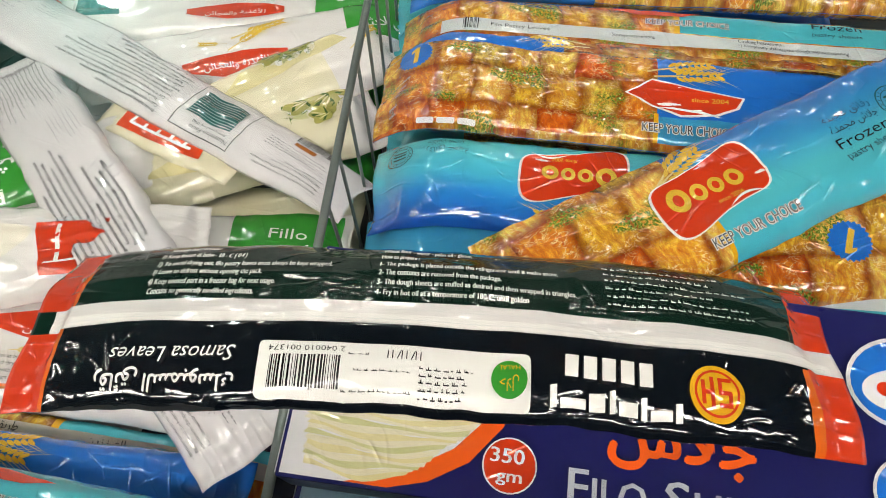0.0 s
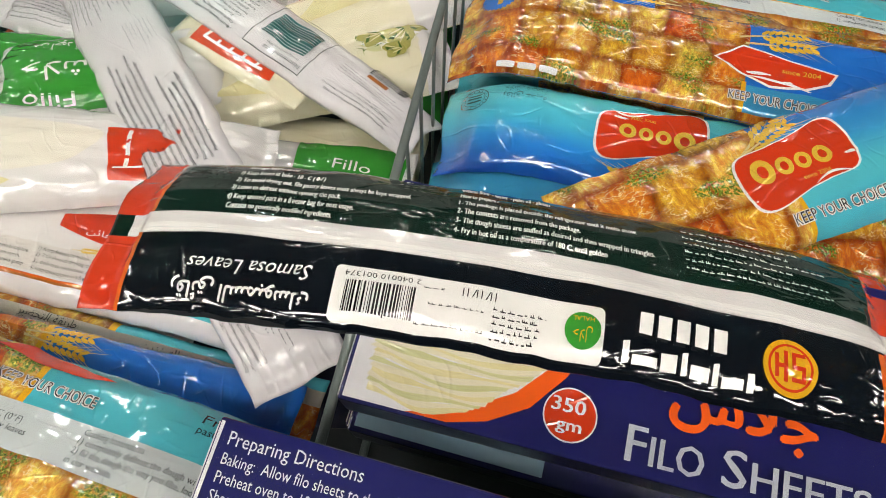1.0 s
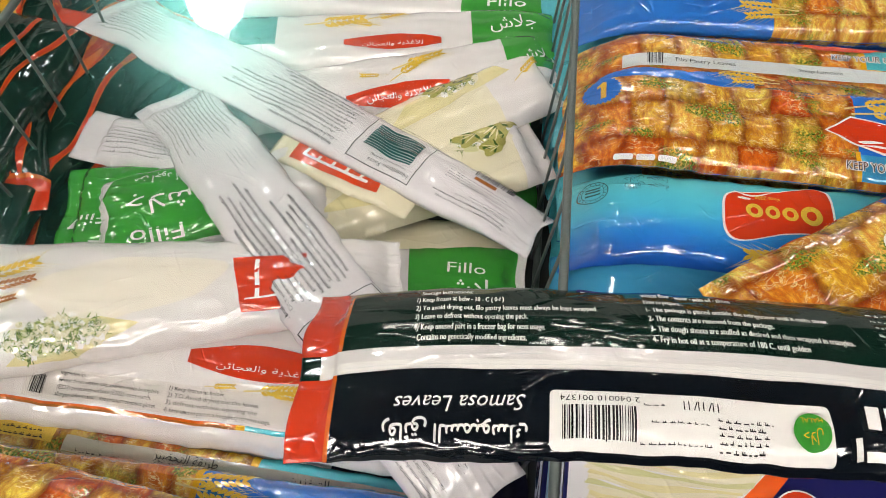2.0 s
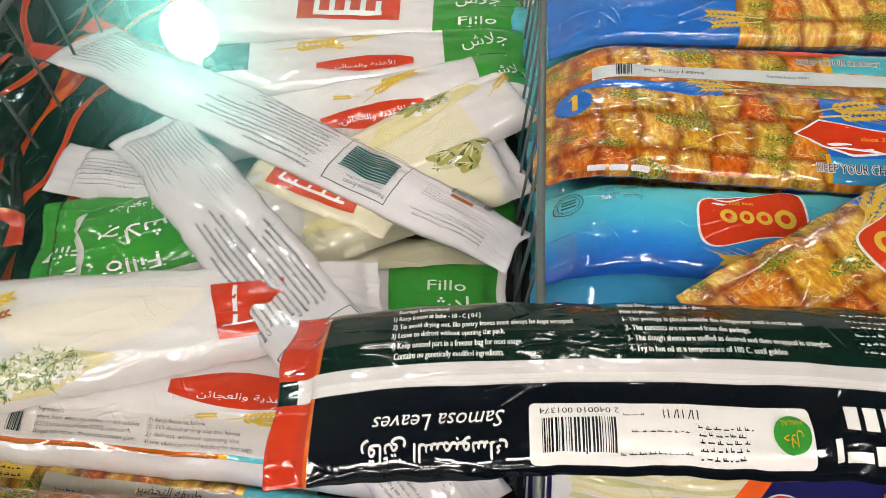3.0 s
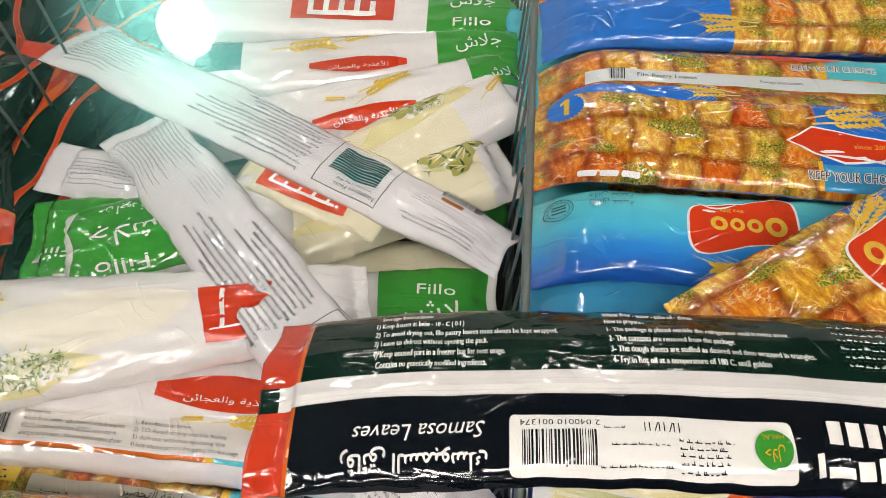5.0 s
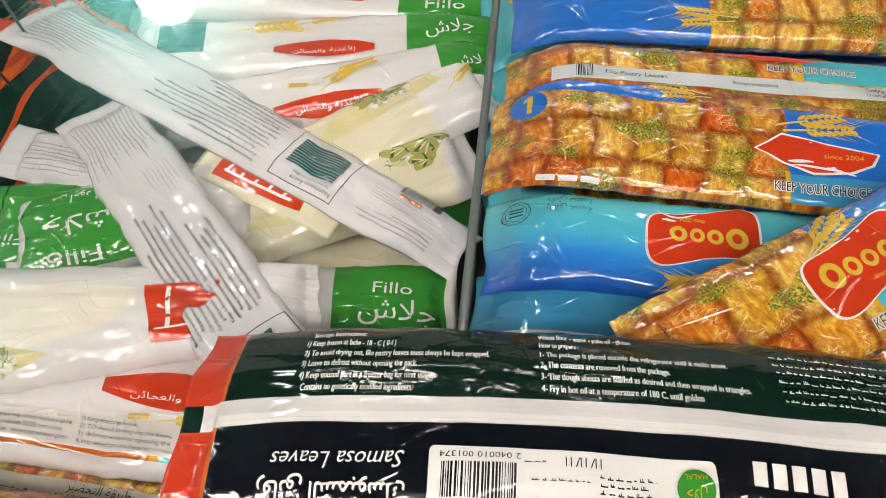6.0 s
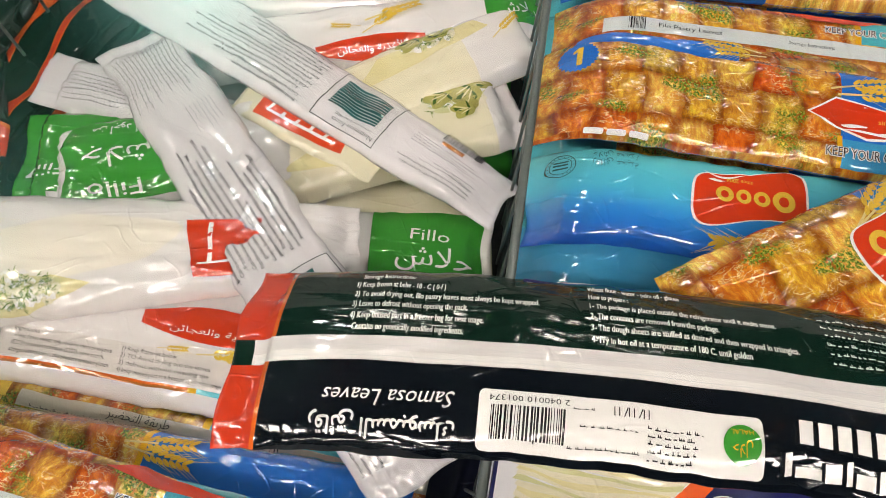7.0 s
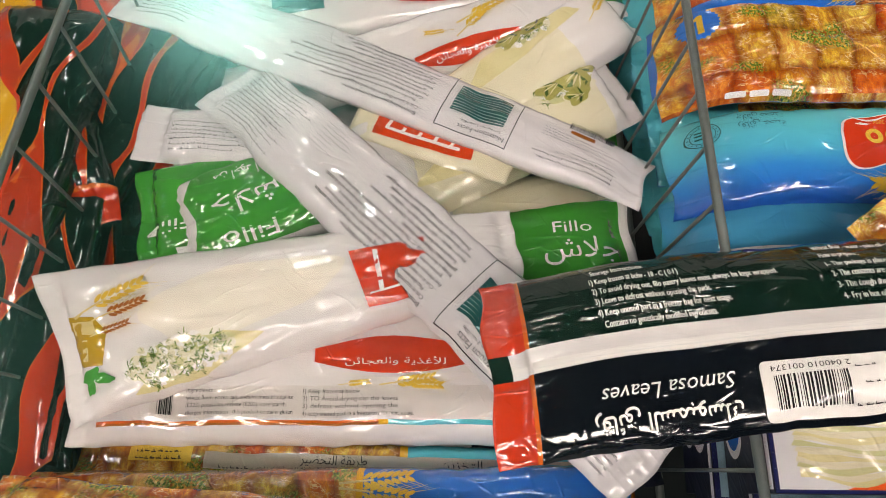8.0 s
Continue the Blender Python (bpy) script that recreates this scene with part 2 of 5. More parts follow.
M_SILVER = film("silver_ink", C("bfc4cc"), C("aeb4be"), 0.3, 0.25, 0.3)
M_SKYIMG = film("pale_sky_card", C("9fc0d2"), C("7fa6c0"), 0.3, 0.25, 0.3)
M_WIRE = plain("galvanised_wire", C("7c8784"), 0.42, 0.55, 260, 0.5, 0.3)
# Nearly black: on the bed this colour holds the shade between packs.
M_LINER = plain("freezer_liner", C("1c2224"), 0.5, 0.0, 60, 0.2)
M_SHELL = plain("freezer_shell", C("d8dcdc"), 0.35, 0.0, 40, 0.1)
M_FLOOR = plain("shop_floor", C("9a968e"), 0.35, 0.0, 12, 0.3)
M_WALL = plain("shop_wall", C("5a5a58"), 0.8, 0.0, 8, 0.2)
M_CEIL = plain("shop_ceiling", C("34383a"), 0.9, 0.0, 8, 0.2)
M_LAMP = glow("tube_glow", (1.0, 0.93, 0.86, 1), TUBE_POWER)
M_BULB = glow("bulb_glow", (0.92, 1.0, 0.98, 1), BULB_POWER)
M_GLASS = lid_glass()


# ---- building helpers ----
def part(name, bm, material, parent, label="", smooth=True):
    """Links a bmesh as one mesh object under a thing."""
    me = bpy.data.meshes.new(name)
    bm.to_mesh(me)
    bm.free()
    for m in (material if isinstance(material, (list, tuple)) else [material]):
        me.materials.append(m)
    if smooth:
        for p in me.polygons:
            p.use_smooth = True
    ob = new(name, me)
    ob.parent = parent
    if label:
        ob["label"] = label
    return ob


def box_bm(x0, x1, y0, y1, z0, z1, bevel=0.0):
    bm = bmesh.new()
    bmesh.ops.create_cube(bm, size=1)
    for v in bm.verts:
        v.co = ((x0 + x1) / 2 + v.co.x * (x1 - x0), (y0 + y1) / 2 + v.co.y * (y1 - y0), (z0 + z1) / 2 + v.co.z * (z1 - z0))
    if bevel:
        bmesh.ops.bevel(bm, geom=bm.edges[:], offset=bevel, segments=2, affect="EDGES", profile=0.5)
    return bm


def structure(name, bm, mat, label, category):
    ob = part(name, bm, mat, None, "", False)
    return tagged(ob, label, category, "", "structure")


def rod(a, b, r, seg=8):
    """A round bar from a to b."""
    bm = bmesh.new()
    a, b = Vector(a), Vector(b)
    q = (b - a).to_track_quat("Z", "Y").to_matrix().to_4x4()
    bmesh.ops.create_cone(bm, cap_ends=True, segments=seg, radius1=r, radius2=r, depth=(b - a).length, matrix=Matrix.Translation((a + b) / 2) @ q)
    return bm


TEXTS = {}


def text_mesh(body):
    """Flat mesh of a word at size 1: vertices, faces, and extents."""
    if body not in TEXTS:
        cu = bpy.data.curves.new("word", "FONT")
        cu.body, cu.resolution_u = body, 2
        ob = new("word", cu)
        bpy.context.view_layer.update()
        me = bpy.data.meshes.new_from_object(ob.evaluated_get(bpy.context.evaluated_depsgraph_get()))
        vs = [(v.co.x, v.co.y) for v in me.vertices]
        fs = [tuple(p.vertices) for p in me.polygons]
        xs, ys = [v[0] for v in vs], [v[1] for v in vs]
        TEXTS[body] = (vs, fs, min(xs), max(xs), min(ys), max(ys))
        bpy.data.objects.remove(ob), bpy.data.curves.remove(cu), bpy.data.meshes.remove(me)
    return TEXTS[body]


def ellipse(u, v, a, b, turn=0.0, n=28, wob=0.0):
    c, s = math.cos(radians(turn)), math.sin(radians(turn))
    out = []
    for i in range(n):
        t = 2 * math.pi * i / n
        k = 1 + wob * math.sin(3 * t + 1) + wob * math.sin(5 * t)
        x, y = a * k * math.cos(t), b * k * math.sin(t)
        out.append((u + x * c - y * s, v + x * s + y * c))
    return out


def rect(u0, v0, u1, v1, r=0.0):
    if r == 0:
        return [(u0, v0), (u1, v0), (u1, v1), (u0, v1)]
    out = []
    for cx, cy, a0 in ((u1 - r, v0 + r, -90), (u1 - r, v1 - r, 0), (u0 + r, v1 - r, 90), (u0 + r, v0 + r, 180)):
        out += [(cx + r * math.cos(radians(a0 + a)), cy + r * math.sin(radians(a0 + a))) for a in (0, 30, 60, 90)]
    return out


def frame_strips(u0, v0, u1, v1, w):
    return [rect(u0, v0, u1, v0 + w), rect(u0, v1 - w, u1, v1), rect(u0, v0 + w, u0 + w, v1 - w), rect(u1 - w, v0 + w, u1, v1 - w)]


def bars(u0, v0, u1, v1, lines, rnd, ragged=0.35, fill=0.55):
    """Lines of unreadable print as short bars."""
    out, pitch = [], (v1 - v0) / lines
    for i in range(lines):
        y, end, x = v1 - (i + 1) * pitch, u1 - rnd.random() * ragged * (u1 - u0), u0
        while x < end:
            w = min(rnd.uniform(0.0010, 0.0036), end - x)
            dy, h = pitch * rnd.uniform(-0.08, 0.08), pitch * fill
            out.append(rect(x, y + dy, x + w, y + dy + 0.34 * h))
            for k in range(int(w / 0.0008)):
                sx, up = x + 0.0008 * k + rnd.uniform(0, 0.0003), rnd.choice((0.3, 0.55, 0.8, 1.0))
                if rnd.random() < 0.6:
                    out.append(rect(sx, y + dy + 0.34 * h, sx + 0.0004, y + dy + (0.34 + 0.66 * up) * h))
            x += w + rnd.uniform(0.0007, 0.0015)
    return out


def barcode(u0, v0, u1, v1, rnd):
    out, x = [], u0
    while x < u1 - 0.0006:
        w = rnd.choice((0.00035, 0.00035, 0.0007, 0.001))
        out.append(rect(x, v0 + (0 if rnd.random() < 0.12 else 0.0008), min(x + w, u1), v1))
        x += w + rnd.choice((0.0004, 0.0005, 0.0009))
    return out


def wheat(u, v, turn, size, rnd):
    """An ear of wheat with long beards, and its stem."""
    c, s = math.cos(radians(turn)), math.sin(radians(turn))
    grains, beards = [], []

    def at(x, y):
        return (u + (x * c - y * s) * size, v + (x * s + y * c) * size)
    for i in range(7):
        for side in (-1, 1):
            x = 0.12 * i
            px, py = at(x, side * 0.075 * (1 - i * 0.06))
            grains.append(ellipse(px, py, 0.095 * size, 0.036 * size, turn + side * 28, 10))
            e = at(x + 0.34 + rnd.random() * 0.2, side * (0.20 + 0.1 * rnd.random()))
            b0, b1 = at(x, side * 0.06 - 0.007), at(x, side * 0.06 + 0.007)
            beards.append([b0, e, b1])
    beards.append([at(-0.5, -0.02), at(0.1, -0.015), at(0.1, 0.015), at(-0.5, 0.02)])
    return grains, beards


class Pack:
    """A filled film pack lying on the heap: u runs along it, v across it, both in metres from its lower left corner."""

    def __init__(self, name, label, category, at, yaw, L, W, T, rx=0, ry=0, fin=(0.012, 0.012), bend=(0.0, 0.0), arc=0.0, taper=0.0,
                 wr=0.0012, puff=(12, 5), flat=0.6, seed=1, group="", neck=0.0, skew=0.0, droop=0.0):
        self.L, self.W, self.T, self.fin, self.bend, self.arc, self.taper = L, W, T, fin, bend, arc, taper
        self.wr, self.puff, self.flat, self.seed, self.neck, self.skew, self.droop = wr, puff, flat, seed * 7.13, neck, skew, droop
        self.rnd = random.Random(seed)
        self.root = new(name)
        self.root.empty_display_size = 0.02
        self.root.matrix_world = pose(*at, rx, ry, yaw)
        tagged(self.root, label, category, group)
        self.count, self.rise, self.under = 0, 0.00022, None

    def swell(self, u, v):
        a = (u - self.fin[0]) / (self.L - self.fin[0] - self.fin[1])
        pu = 1 - abs(2 * a - 1) ** self.puff[0] if 0 < a < 1 else 0.0
        pv = max(0.0, 1 - abs(2 * v / self.W - 1) ** self.puff[1])
        return math.sqrt(max(pu, 0) * pv)

    def F(self, u, v, lift=0.0, under=False):
        h = self.swell(u, v)
        if under:
            z = -self.T * self.flat * h * 0.6 - 0.0003
        else:
            s = self.seed
            n = noise.noise(Vector((u * 16, v * 42, s))) * self.wr * 1.4 + noise.noise(Vector((u * 45, v * 90, s + 5))) * self.wr * 0.7
            r = (1 - abs(noise.noise(Vector((u * 14 + v * 6, v * 75, s + 9))))) ** 6 * self.wr * 0.9
            d = min(u - self.fin[0], self.L - self.fin[1] - u)
            pleat = 0.0
            if d > -0.03:
                pleat = math.sin(v * 700 + 3 * noise.noise(Vector((v * 60, s, u * 20)))) * 0.4 * self.wr * math.exp(-abs(d) / 0.012)
            z = self.T * h + (n + r) * (0.35 + 0.65 * h) + pleat
        q, w = 2 * u / self.L - 1, 2 * v / self.W - 1
        z -= self.droop * max(0.0, 1 - u / 0.055) ** 2
        z += -self.bend[0] * q * q - self.bend[1] * w * w + noise.noise(Vector((u * 9, v * 9, self.seed + 20))) * 0.0015
        wid = 1 - self.taper * (u / self.L) - self.neck * (math.exp(-((u - 0.045) / 0.016) ** 2) - 0.3 * math.exp(-(u / 0.016) ** 2))
        edge = noise.noise(Vector((u * 22, 1.0 if v > self.W / 2 else 7.0, self.seed))) * 0.0022 * abs(w) + noise.noise(Vector((u * 90, 1.0 if v > self.W / 2 else 7.0, self.seed))) * 0.0011 * w * w
        y = (v - self.W / 2) * wid + self.arc * (1 - q * q) + edge
        x = u - self.L / 2 + self.skew * (1 - v / self.W) * (1 - u / self.L) + (noise.noise(Vector((v * 30, 3.0 if u > self.L / 2 else 8.0, self.seed))) * 0.0055 if abs(q) > 0.9 else 0)
        return Vector((x, y, z + lift))

    def wrap(self, base, regions=(), name="wrapper", step=0.0032, label=""):
        """The film itself. regions: (u0, u1, v0, v1, material), later ones over earlier ones."""
        mats, us, vs = [base], {0.0, self.L}, {0.0, self.W}
        for u0, u1, v0, v1, m in regions:
            us |= {max(0, u0), min(self.L, u1)}
            vs |= {max(0, v0), min(self.W, v1)}
            if m not in mats:
                mats.append(m)

        def fine(marks):
            out, marks = [], sorted(marks)
            for a, b in zip(marks, marks[1:]):
                k = max(1, math.ceil((b - a) / step))
                out += [a + (b - a) * i / k for i in range(k)]
            return out + [marks[-1]]
        U, V = fine(us), fine(vs)
        verts, uvs, faces, idx = [], [], [], []
        for side in (False, True):
            for u in U:
                for v in V:
                    verts.append(self.F(u, v, 0, side))
                    uvs.append((u, v))
        nu, nv = len(U), len(V)
        for side in (0, 1):
            o = side * nu * nv
            for i in range(nu - 1):
                for j in range(nv - 1):
                    q = (o + i * nv + j, o + (i + 1) * nv + j, o + (i + 1) * nv + j + 1, o + i * nv + j + 1)
                    faces.append(q if side == 0 else q[::-1])
                    cu, cv, k = (U[i] + U[i + 1]) / 2, (V[j] + V[j + 1]) / 2, 0
                    for u0, u1, v0, v1, m in regions:
                        if u0 <= cu <= u1 and v0 <= cv <= v1:
                            k = mats.index(m)
                    idx.append(k)
        ring = [i * nv for i in range(nu)] + [(nu - 1) * nv + j for j in range(1, nv)] + [i * nv + nv - 1 for i in range(nu - 2, -1, -1)] + [j for j in range(nv - 2, 0, -1)]
        o = nu * nv
        for a, b in zip(ring, ring[1:] + ring[:1]):
            faces.append((b, a, a + o, b + o))
            idx.append(0)
        return self.mesh(name, verts, faces, uvs, mats, idx, label)

    def mesh(self, name, verts, faces, uvs, mats, idx=None, label=""):
        me = bpy.data.meshes.new(name)
        me.from_pydata(verts, [], faces)
        layer = me.uv_layers.new(name="print")
        for loop in me.loops:
            layer.data[loop.index].uv = uvs[loop.vertex_index]
        for m in mats:
            me.materials.append(m)
        for p in me.polygons:
            p.use_smooth = True
            if idx:
                p.material_index = idx[p.index]
        ob = new(name, me)
        ob.parent = self.under or self.root
        if label:
            ob["label"] = label
        return ob

    def lay(self, name, verts, faces, mat, label="", fine=0.0):
        """Lays flat print onto the film."""
        self.count += 1
        lift = 0.0006 + self.rise * self.count
        if fine:
            bm = bmesh.new()
            bv = [bm.verts.new((x, y, 0)) for x, y in verts]
            for f in faces:
                bm.faces.new([bv[i] for i in f])
            xs, ys = [v[0] for v in verts], [v[1] for v in verts]
            for axis, lo, hi in ((0, min(xs), max(xs)), (1, min(ys), max(ys))):
                k = int((hi - lo) / fine)
                for i in range(1, k + 1):
                    co, no = [0, 0, 0], [0, 0, 0]
                    co[axis], no[axis] = lo + (hi - lo) * i / (k + 1), 1
                    bmesh.ops.bisect_plane(bm, geom=bm.verts[:] + bm.edges[:] + bm.faces[:], plane_co=co, plane_no=no)
            bm.verts.index_update()
            verts = [(v.co.x, v.co.y) for v in bm.verts]
            faces = [tuple(v.index for v in f.verts) for f in bm.faces]
            bm.free()
        eps = 0.0004
        verts = [(min(max(x, eps), self.L - eps), min(max(y, eps), self.W - eps)) for x, y in verts]
        return self.mesh(name, [self.F(x, y, lift) for x, y in verts], faces, verts, [mat], None, label)

    def shapes(self, name, polys, mat, label="", fine=0.003):
        fine = fine or 0.009
        verts, faces = [], []
        for p in polys:
            faces.append(tuple(range(len(verts), len(verts) + len(p))))
            verts += p
        return self.lay(name, verts, faces, mat, label, fine)

    def words(self, name, items, mat, label="", fine=0.0, slant=0.0, bold=0.0):
        """items: (text, u, v, height of the letters, width or 0, turn, middle): u, v is the start of the line, or its middle."""
        verts, faces = [], []
        if bold:
            items = list(items) + [(b, u + bold, v, h, w, t, m) for b, u, v, h, w, t, m in items]
        for body, u, v, h, width, turn, middle in items:
            vs, fs, x0, x1, y0, y1 = text_mesh(body)
            k = h / 0.7
            kx = width / (x1 - x0) if width else k
            c, s = math.cos(radians(turn)), math.sin(radians(turn))
            shift = -(x1 - x0) * kx / 2 if middle else 0.0
            o = len(verts)
            for x, y in vs:
                px, py = (x - x0) * kx + shift + y * k * slant, y * k
                verts.append((u + px * c - py * s, v + px * s + py * c))
            faces += [tuple(i + o for i in f) for f in fs]
        return self.lay(name, verts, faces, mat, label, fine)


# ---- the shop and the freezer ----
structure("floor", box_bm(-4, 4, -3.5, 4.5, -0.1, 0), M_FLOOR, "grey polished shop floor", "floor")
structure("ceiling", box_bm(-4, 4, -3.5, 4.5, 3.1, 3.2), M_CEIL, "dark grey shop ceiling", "ceiling")
for nm, b in (("wall_north", (-4, 4, 4.5, 4.6, 0, 3.1)), ("wall_south", (-4, 4, -3.6, -3.5, 0, 3.1)),
              ("wall_west", (-4.1, -4, -3.5, 4.5, 0, 3.1)), ("wall_east", (4, 4.1, -3.5, 4.5, 0, 3.1))):
    structure(nm, box_bm(*b), M_WALL, "plain grey shop wall", "wall")

X0, X1, Y0, Y1, BED = -0.86, 0.62, -0.24, 0.68, 0.535
freezer = tagged(new("chest_freezer"), "white chest freezer with open wire bins under glass", "freezer")
part("bed", box_bm(X0, X1, Y0, Y1, BED - 0.03, BED), M_LINER, freezer, "freezer bed coloured dark for the shade between packs", False)
for b in ((X0 - 0.05, X0, Y0 - 0.05, Y1 + 0.05), (X1, X1 + 0.05, Y0 - 0.05, Y1 + 0.05), (X0, X1, Y0 - 0.05, Y0), (X0, X1, Y1, Y1 + 0.05)):
    part("side_wall", box_bm(*b, 0.0, 0.80, 0.006), M_SHELL, freezer, "", False)
part("glass_lid", box_bm(X0 - 0.02, X1 + 0.02, Y0 - 0.02, Y1 + 0.02, 0.802, 0.806), M_GLASS, freezer, "clear glass lid with an added teal glare veil", False).visible_shadow = False


def tube_light(x, y, turn):
    root = tagged(new("ceiling_light"), "white strip light fixed to the ceiling", "ceiling light", "strip lights")
    root.matrix_world = pose(x, y, 3.1, 0, 0, turn)
    part("housing", box_bm(-0.62, 0.62, -0.15, 0.15, -0.05, 0.0, 0.006), M_SHELL, root)
    part("diffuser", box_bm(-0.6, 0.6, -0.135, 0.135, -0.062, -0.05, 0.004), M_LAMP, root, "glowing diffuser")


for x, y, turn in ((-1.9, -0.75, 0), (-0.45, -0.75, 0), (1.0, -0.75, 0), (-1.0, -2.2, 0), (0.6, -2.2, 0), (-3.0, 0.8, 90), (3.0, 0.8, 90), (-0.8, 3.9, 0), (0.9, 3.9, 0)):
    tube_light(x, y, turn)

globe = tagged(new("globe_lamp"), "round white globe lamp hanging from the ceiling", "lamp")
globe.matrix_world = pose(-0.430, 0.691, 1.221)
bm = bmesh.new()
bmesh.ops.create_uvsphere(bm, u_segments=32, v_segments=16, radius=0.0345)
part("globe", bm, M_BULB, globe, "glowing globe")
part("collar", rod((0, 0, 0.0305), (0, 0, 0.0695), 0.012, 16), M_SHELL, globe)
part("cord", rod((0, 0, 0.0645), (0, 0, 1.8790), 0.002, 8), M_LINER, globe, "thin dark cord")


def divider(a, b, top, foot, spacing, lean, label):
    """A wire partition: a round top rail with upright wires welded under it."""
    root = tagged(new("wire_divider"), label, "divider", "bin dividers")
    root.matrix_world = pose(a[0], a[1], foot)
    d = Vector((b[0] - a[0], b[1] - a[1], 0))
    L, d = d.length, d.normalized()
    side = Vector((-d.y, d.x, 0))
    H = top - foot
    part("rail", rod((0, 0, H), d * L + Vector((0, 0, H)), 0.0026, 12), M_WIRE, root, "thick galvanised top rail")
    part("rail", rod((0, 0, 0.004), d * L + Vector((0, 0, 0.004)), 0.0030, 8), M_WIRE, root)
    k = int(L / spacing)
    for i in range(k + 1):
        p = d * (spacing * (i + 0.4))
        part("wire", rod(p + Vector((0, 0, H - 0.003)), p + side * lean + d * 0.006 + Vector((0, 0, 0.0)), 0.0012, 6), M_WIRE, root)


divider((-0.096, -0.13), (-0.018, 0.62), 0.712, BED, 0.034, 0.004, "galvanised wire divider between white packs and blue packs")
divider((-0.548, -0.13), (-0.346, 0.62), 0.712, BED, 0.040, 0.030, "galvanised wire divider between white packs and dark packs")

AR_FILLO = '\ufeb5\ufefc\ufe9f'
AR_SAMOSA = '\ufeda\ufeb3\ufeee\ufe92\ufee4\ufeb4\ufedf\ufe8d \ufed6\ufe8b\ufe8e\ufed7\ufead'
AR_PREP = '\ufeae\ufef4\ufec0\ufea4\ufe98\ufedf\ufe8d \ufe94\ufed8\ufef3\ufeae\ufec3'
AR_STORE = '\ufee6\ufef3\ufeb0\ufea8\ufe98\ufedf\ufe8d'
AR_FOODS = '\ufee6\ufe8b\ufe8e\ufea0\ufecc\ufedf\ufe8d\ufeed \ufe94\ufef3\ufeac\ufecf\ufef8\ufedf'
AR_BEST = '\ufec9\ufe8d\ufeee\ufee7\ufe83 \ufea9\ufeee\ufe9f\ufe83 \ufee6\ufee3'
AR_HALAL = '\ufedd\ufefc\ufea3'
AR_DOUGH = '\ufe94\ufee8\ufef4\ufea0\ufecb \ufed6\ufe8b\ufe8e\ufed7\ufead'
AR_FROZEN = '\ufe93\ufeaa\ufee4\ufea0\ufee3 \ufeb5\ufefc\ufe9f'


# ---- prints that several packs share ----
def keep_choice(p, u, v, turn, size=0.0062):
    p.words("slogan_edge", [("KEEP YOUR CHOICE", u + dx, v + dy, size, 0.058, turn, False) for dx, dy in ((-0.0004, 0.0004), (0.0004, 0.0004), (-0.0004, -0.0004), (0.0004, -0.0004))], M_INKW, "white slogan outline")
    p.words("slogan", [("KEEP YOUR CHOICE", u, v, size, 0.058, turn, False)], M_INK, "dark slogan lettering")


def bow_logo(p, u, v, turn, k=1.0):
    """Red bow-shaped brand badge edged in white, with gold blobs for its name."""
    c, s = math.cos(radians(turn)), math.sin(radians(turn))

    def tr(pts, g=1.0):
        return [(u + (x * c - y * s) * k * g, v + (x * s + y * c) * k * g) for x, y in pts]
    outline = []
    for i in range(40):
        t = 2 * math.pi * i / 40
        x = 0.031 * math.copysign(abs(math.cos(t)) ** 0.55, math.cos(t))
        y = 0.0205 * math.copysign(abs(math.sin(t)) ** 0.6, math.sin(t))
        y *= 0.68 + 0.32 * (x / 0.031) ** 2
        outline.append((x, y + 0.004 * math.sin(x * 60)))
    p.shapes("badge_edge", [tr(outline, 1.045)], M_INKW, "white badge edge")
    p.under = p.shapes("badge", [tr(outline)], M_RED, "red brand badge")
    p.shapes("badge_fold", [tr([(0.002 + 0.024 * i / 10, -0.0135 + 0.0045 * math.sin(math.pi * i / 10)) for i in range(11)]
                               + [(0.026 - 0.024 * i / 10, -0.0135 + 0.0032 * math.sin(math.pi * (10 - i) / 10)) for i in range(1, 10)])], M_INKW)
    gold = []
    for x, w, h in ((-0.0185, 0.0062, 0.0066), (-0.0065, 0.0046, 0.0048), (0.0035, 0.0042, 0.0045), (0.0140, 0.0050, 0.0050)):
        o, i2 = ellipse(x, 0.0005, w, h, 0, 20), ellipse(x, 0.0005, w * 0.45, h * 0.5, 0, 20)
        for a in range(20):
            b = (a + 1) % 20
            gold.append(tr([o[a], o[b], i2[b], i2[a]]))
    p.shapes("name_blobs", gold, M_GOLD, "gold rounded name shapes", 0)
    q = tr([(0.006, -0.0095)])[0]
    p.words("small_print", [("since 2004", q[0], q[1], 0.0024 * k, 0, turn, True)], M_GOLD)
    p.under = None


def wheat_print(p, ears, mat=None):
    g, b = [], []
    for u, v, turn, size in ears:
        gg, bb = wheat(u, v, turn, size, p.rnd)
        g, b = g + gg, b + bb
    p.shapes("wheat_beards", b, M_WHEAT, "pale printed wheat beards", 0)
    p.shapes("wheat_ears", g, mat or M_GOLD, "golden printed wheat ears", 0)


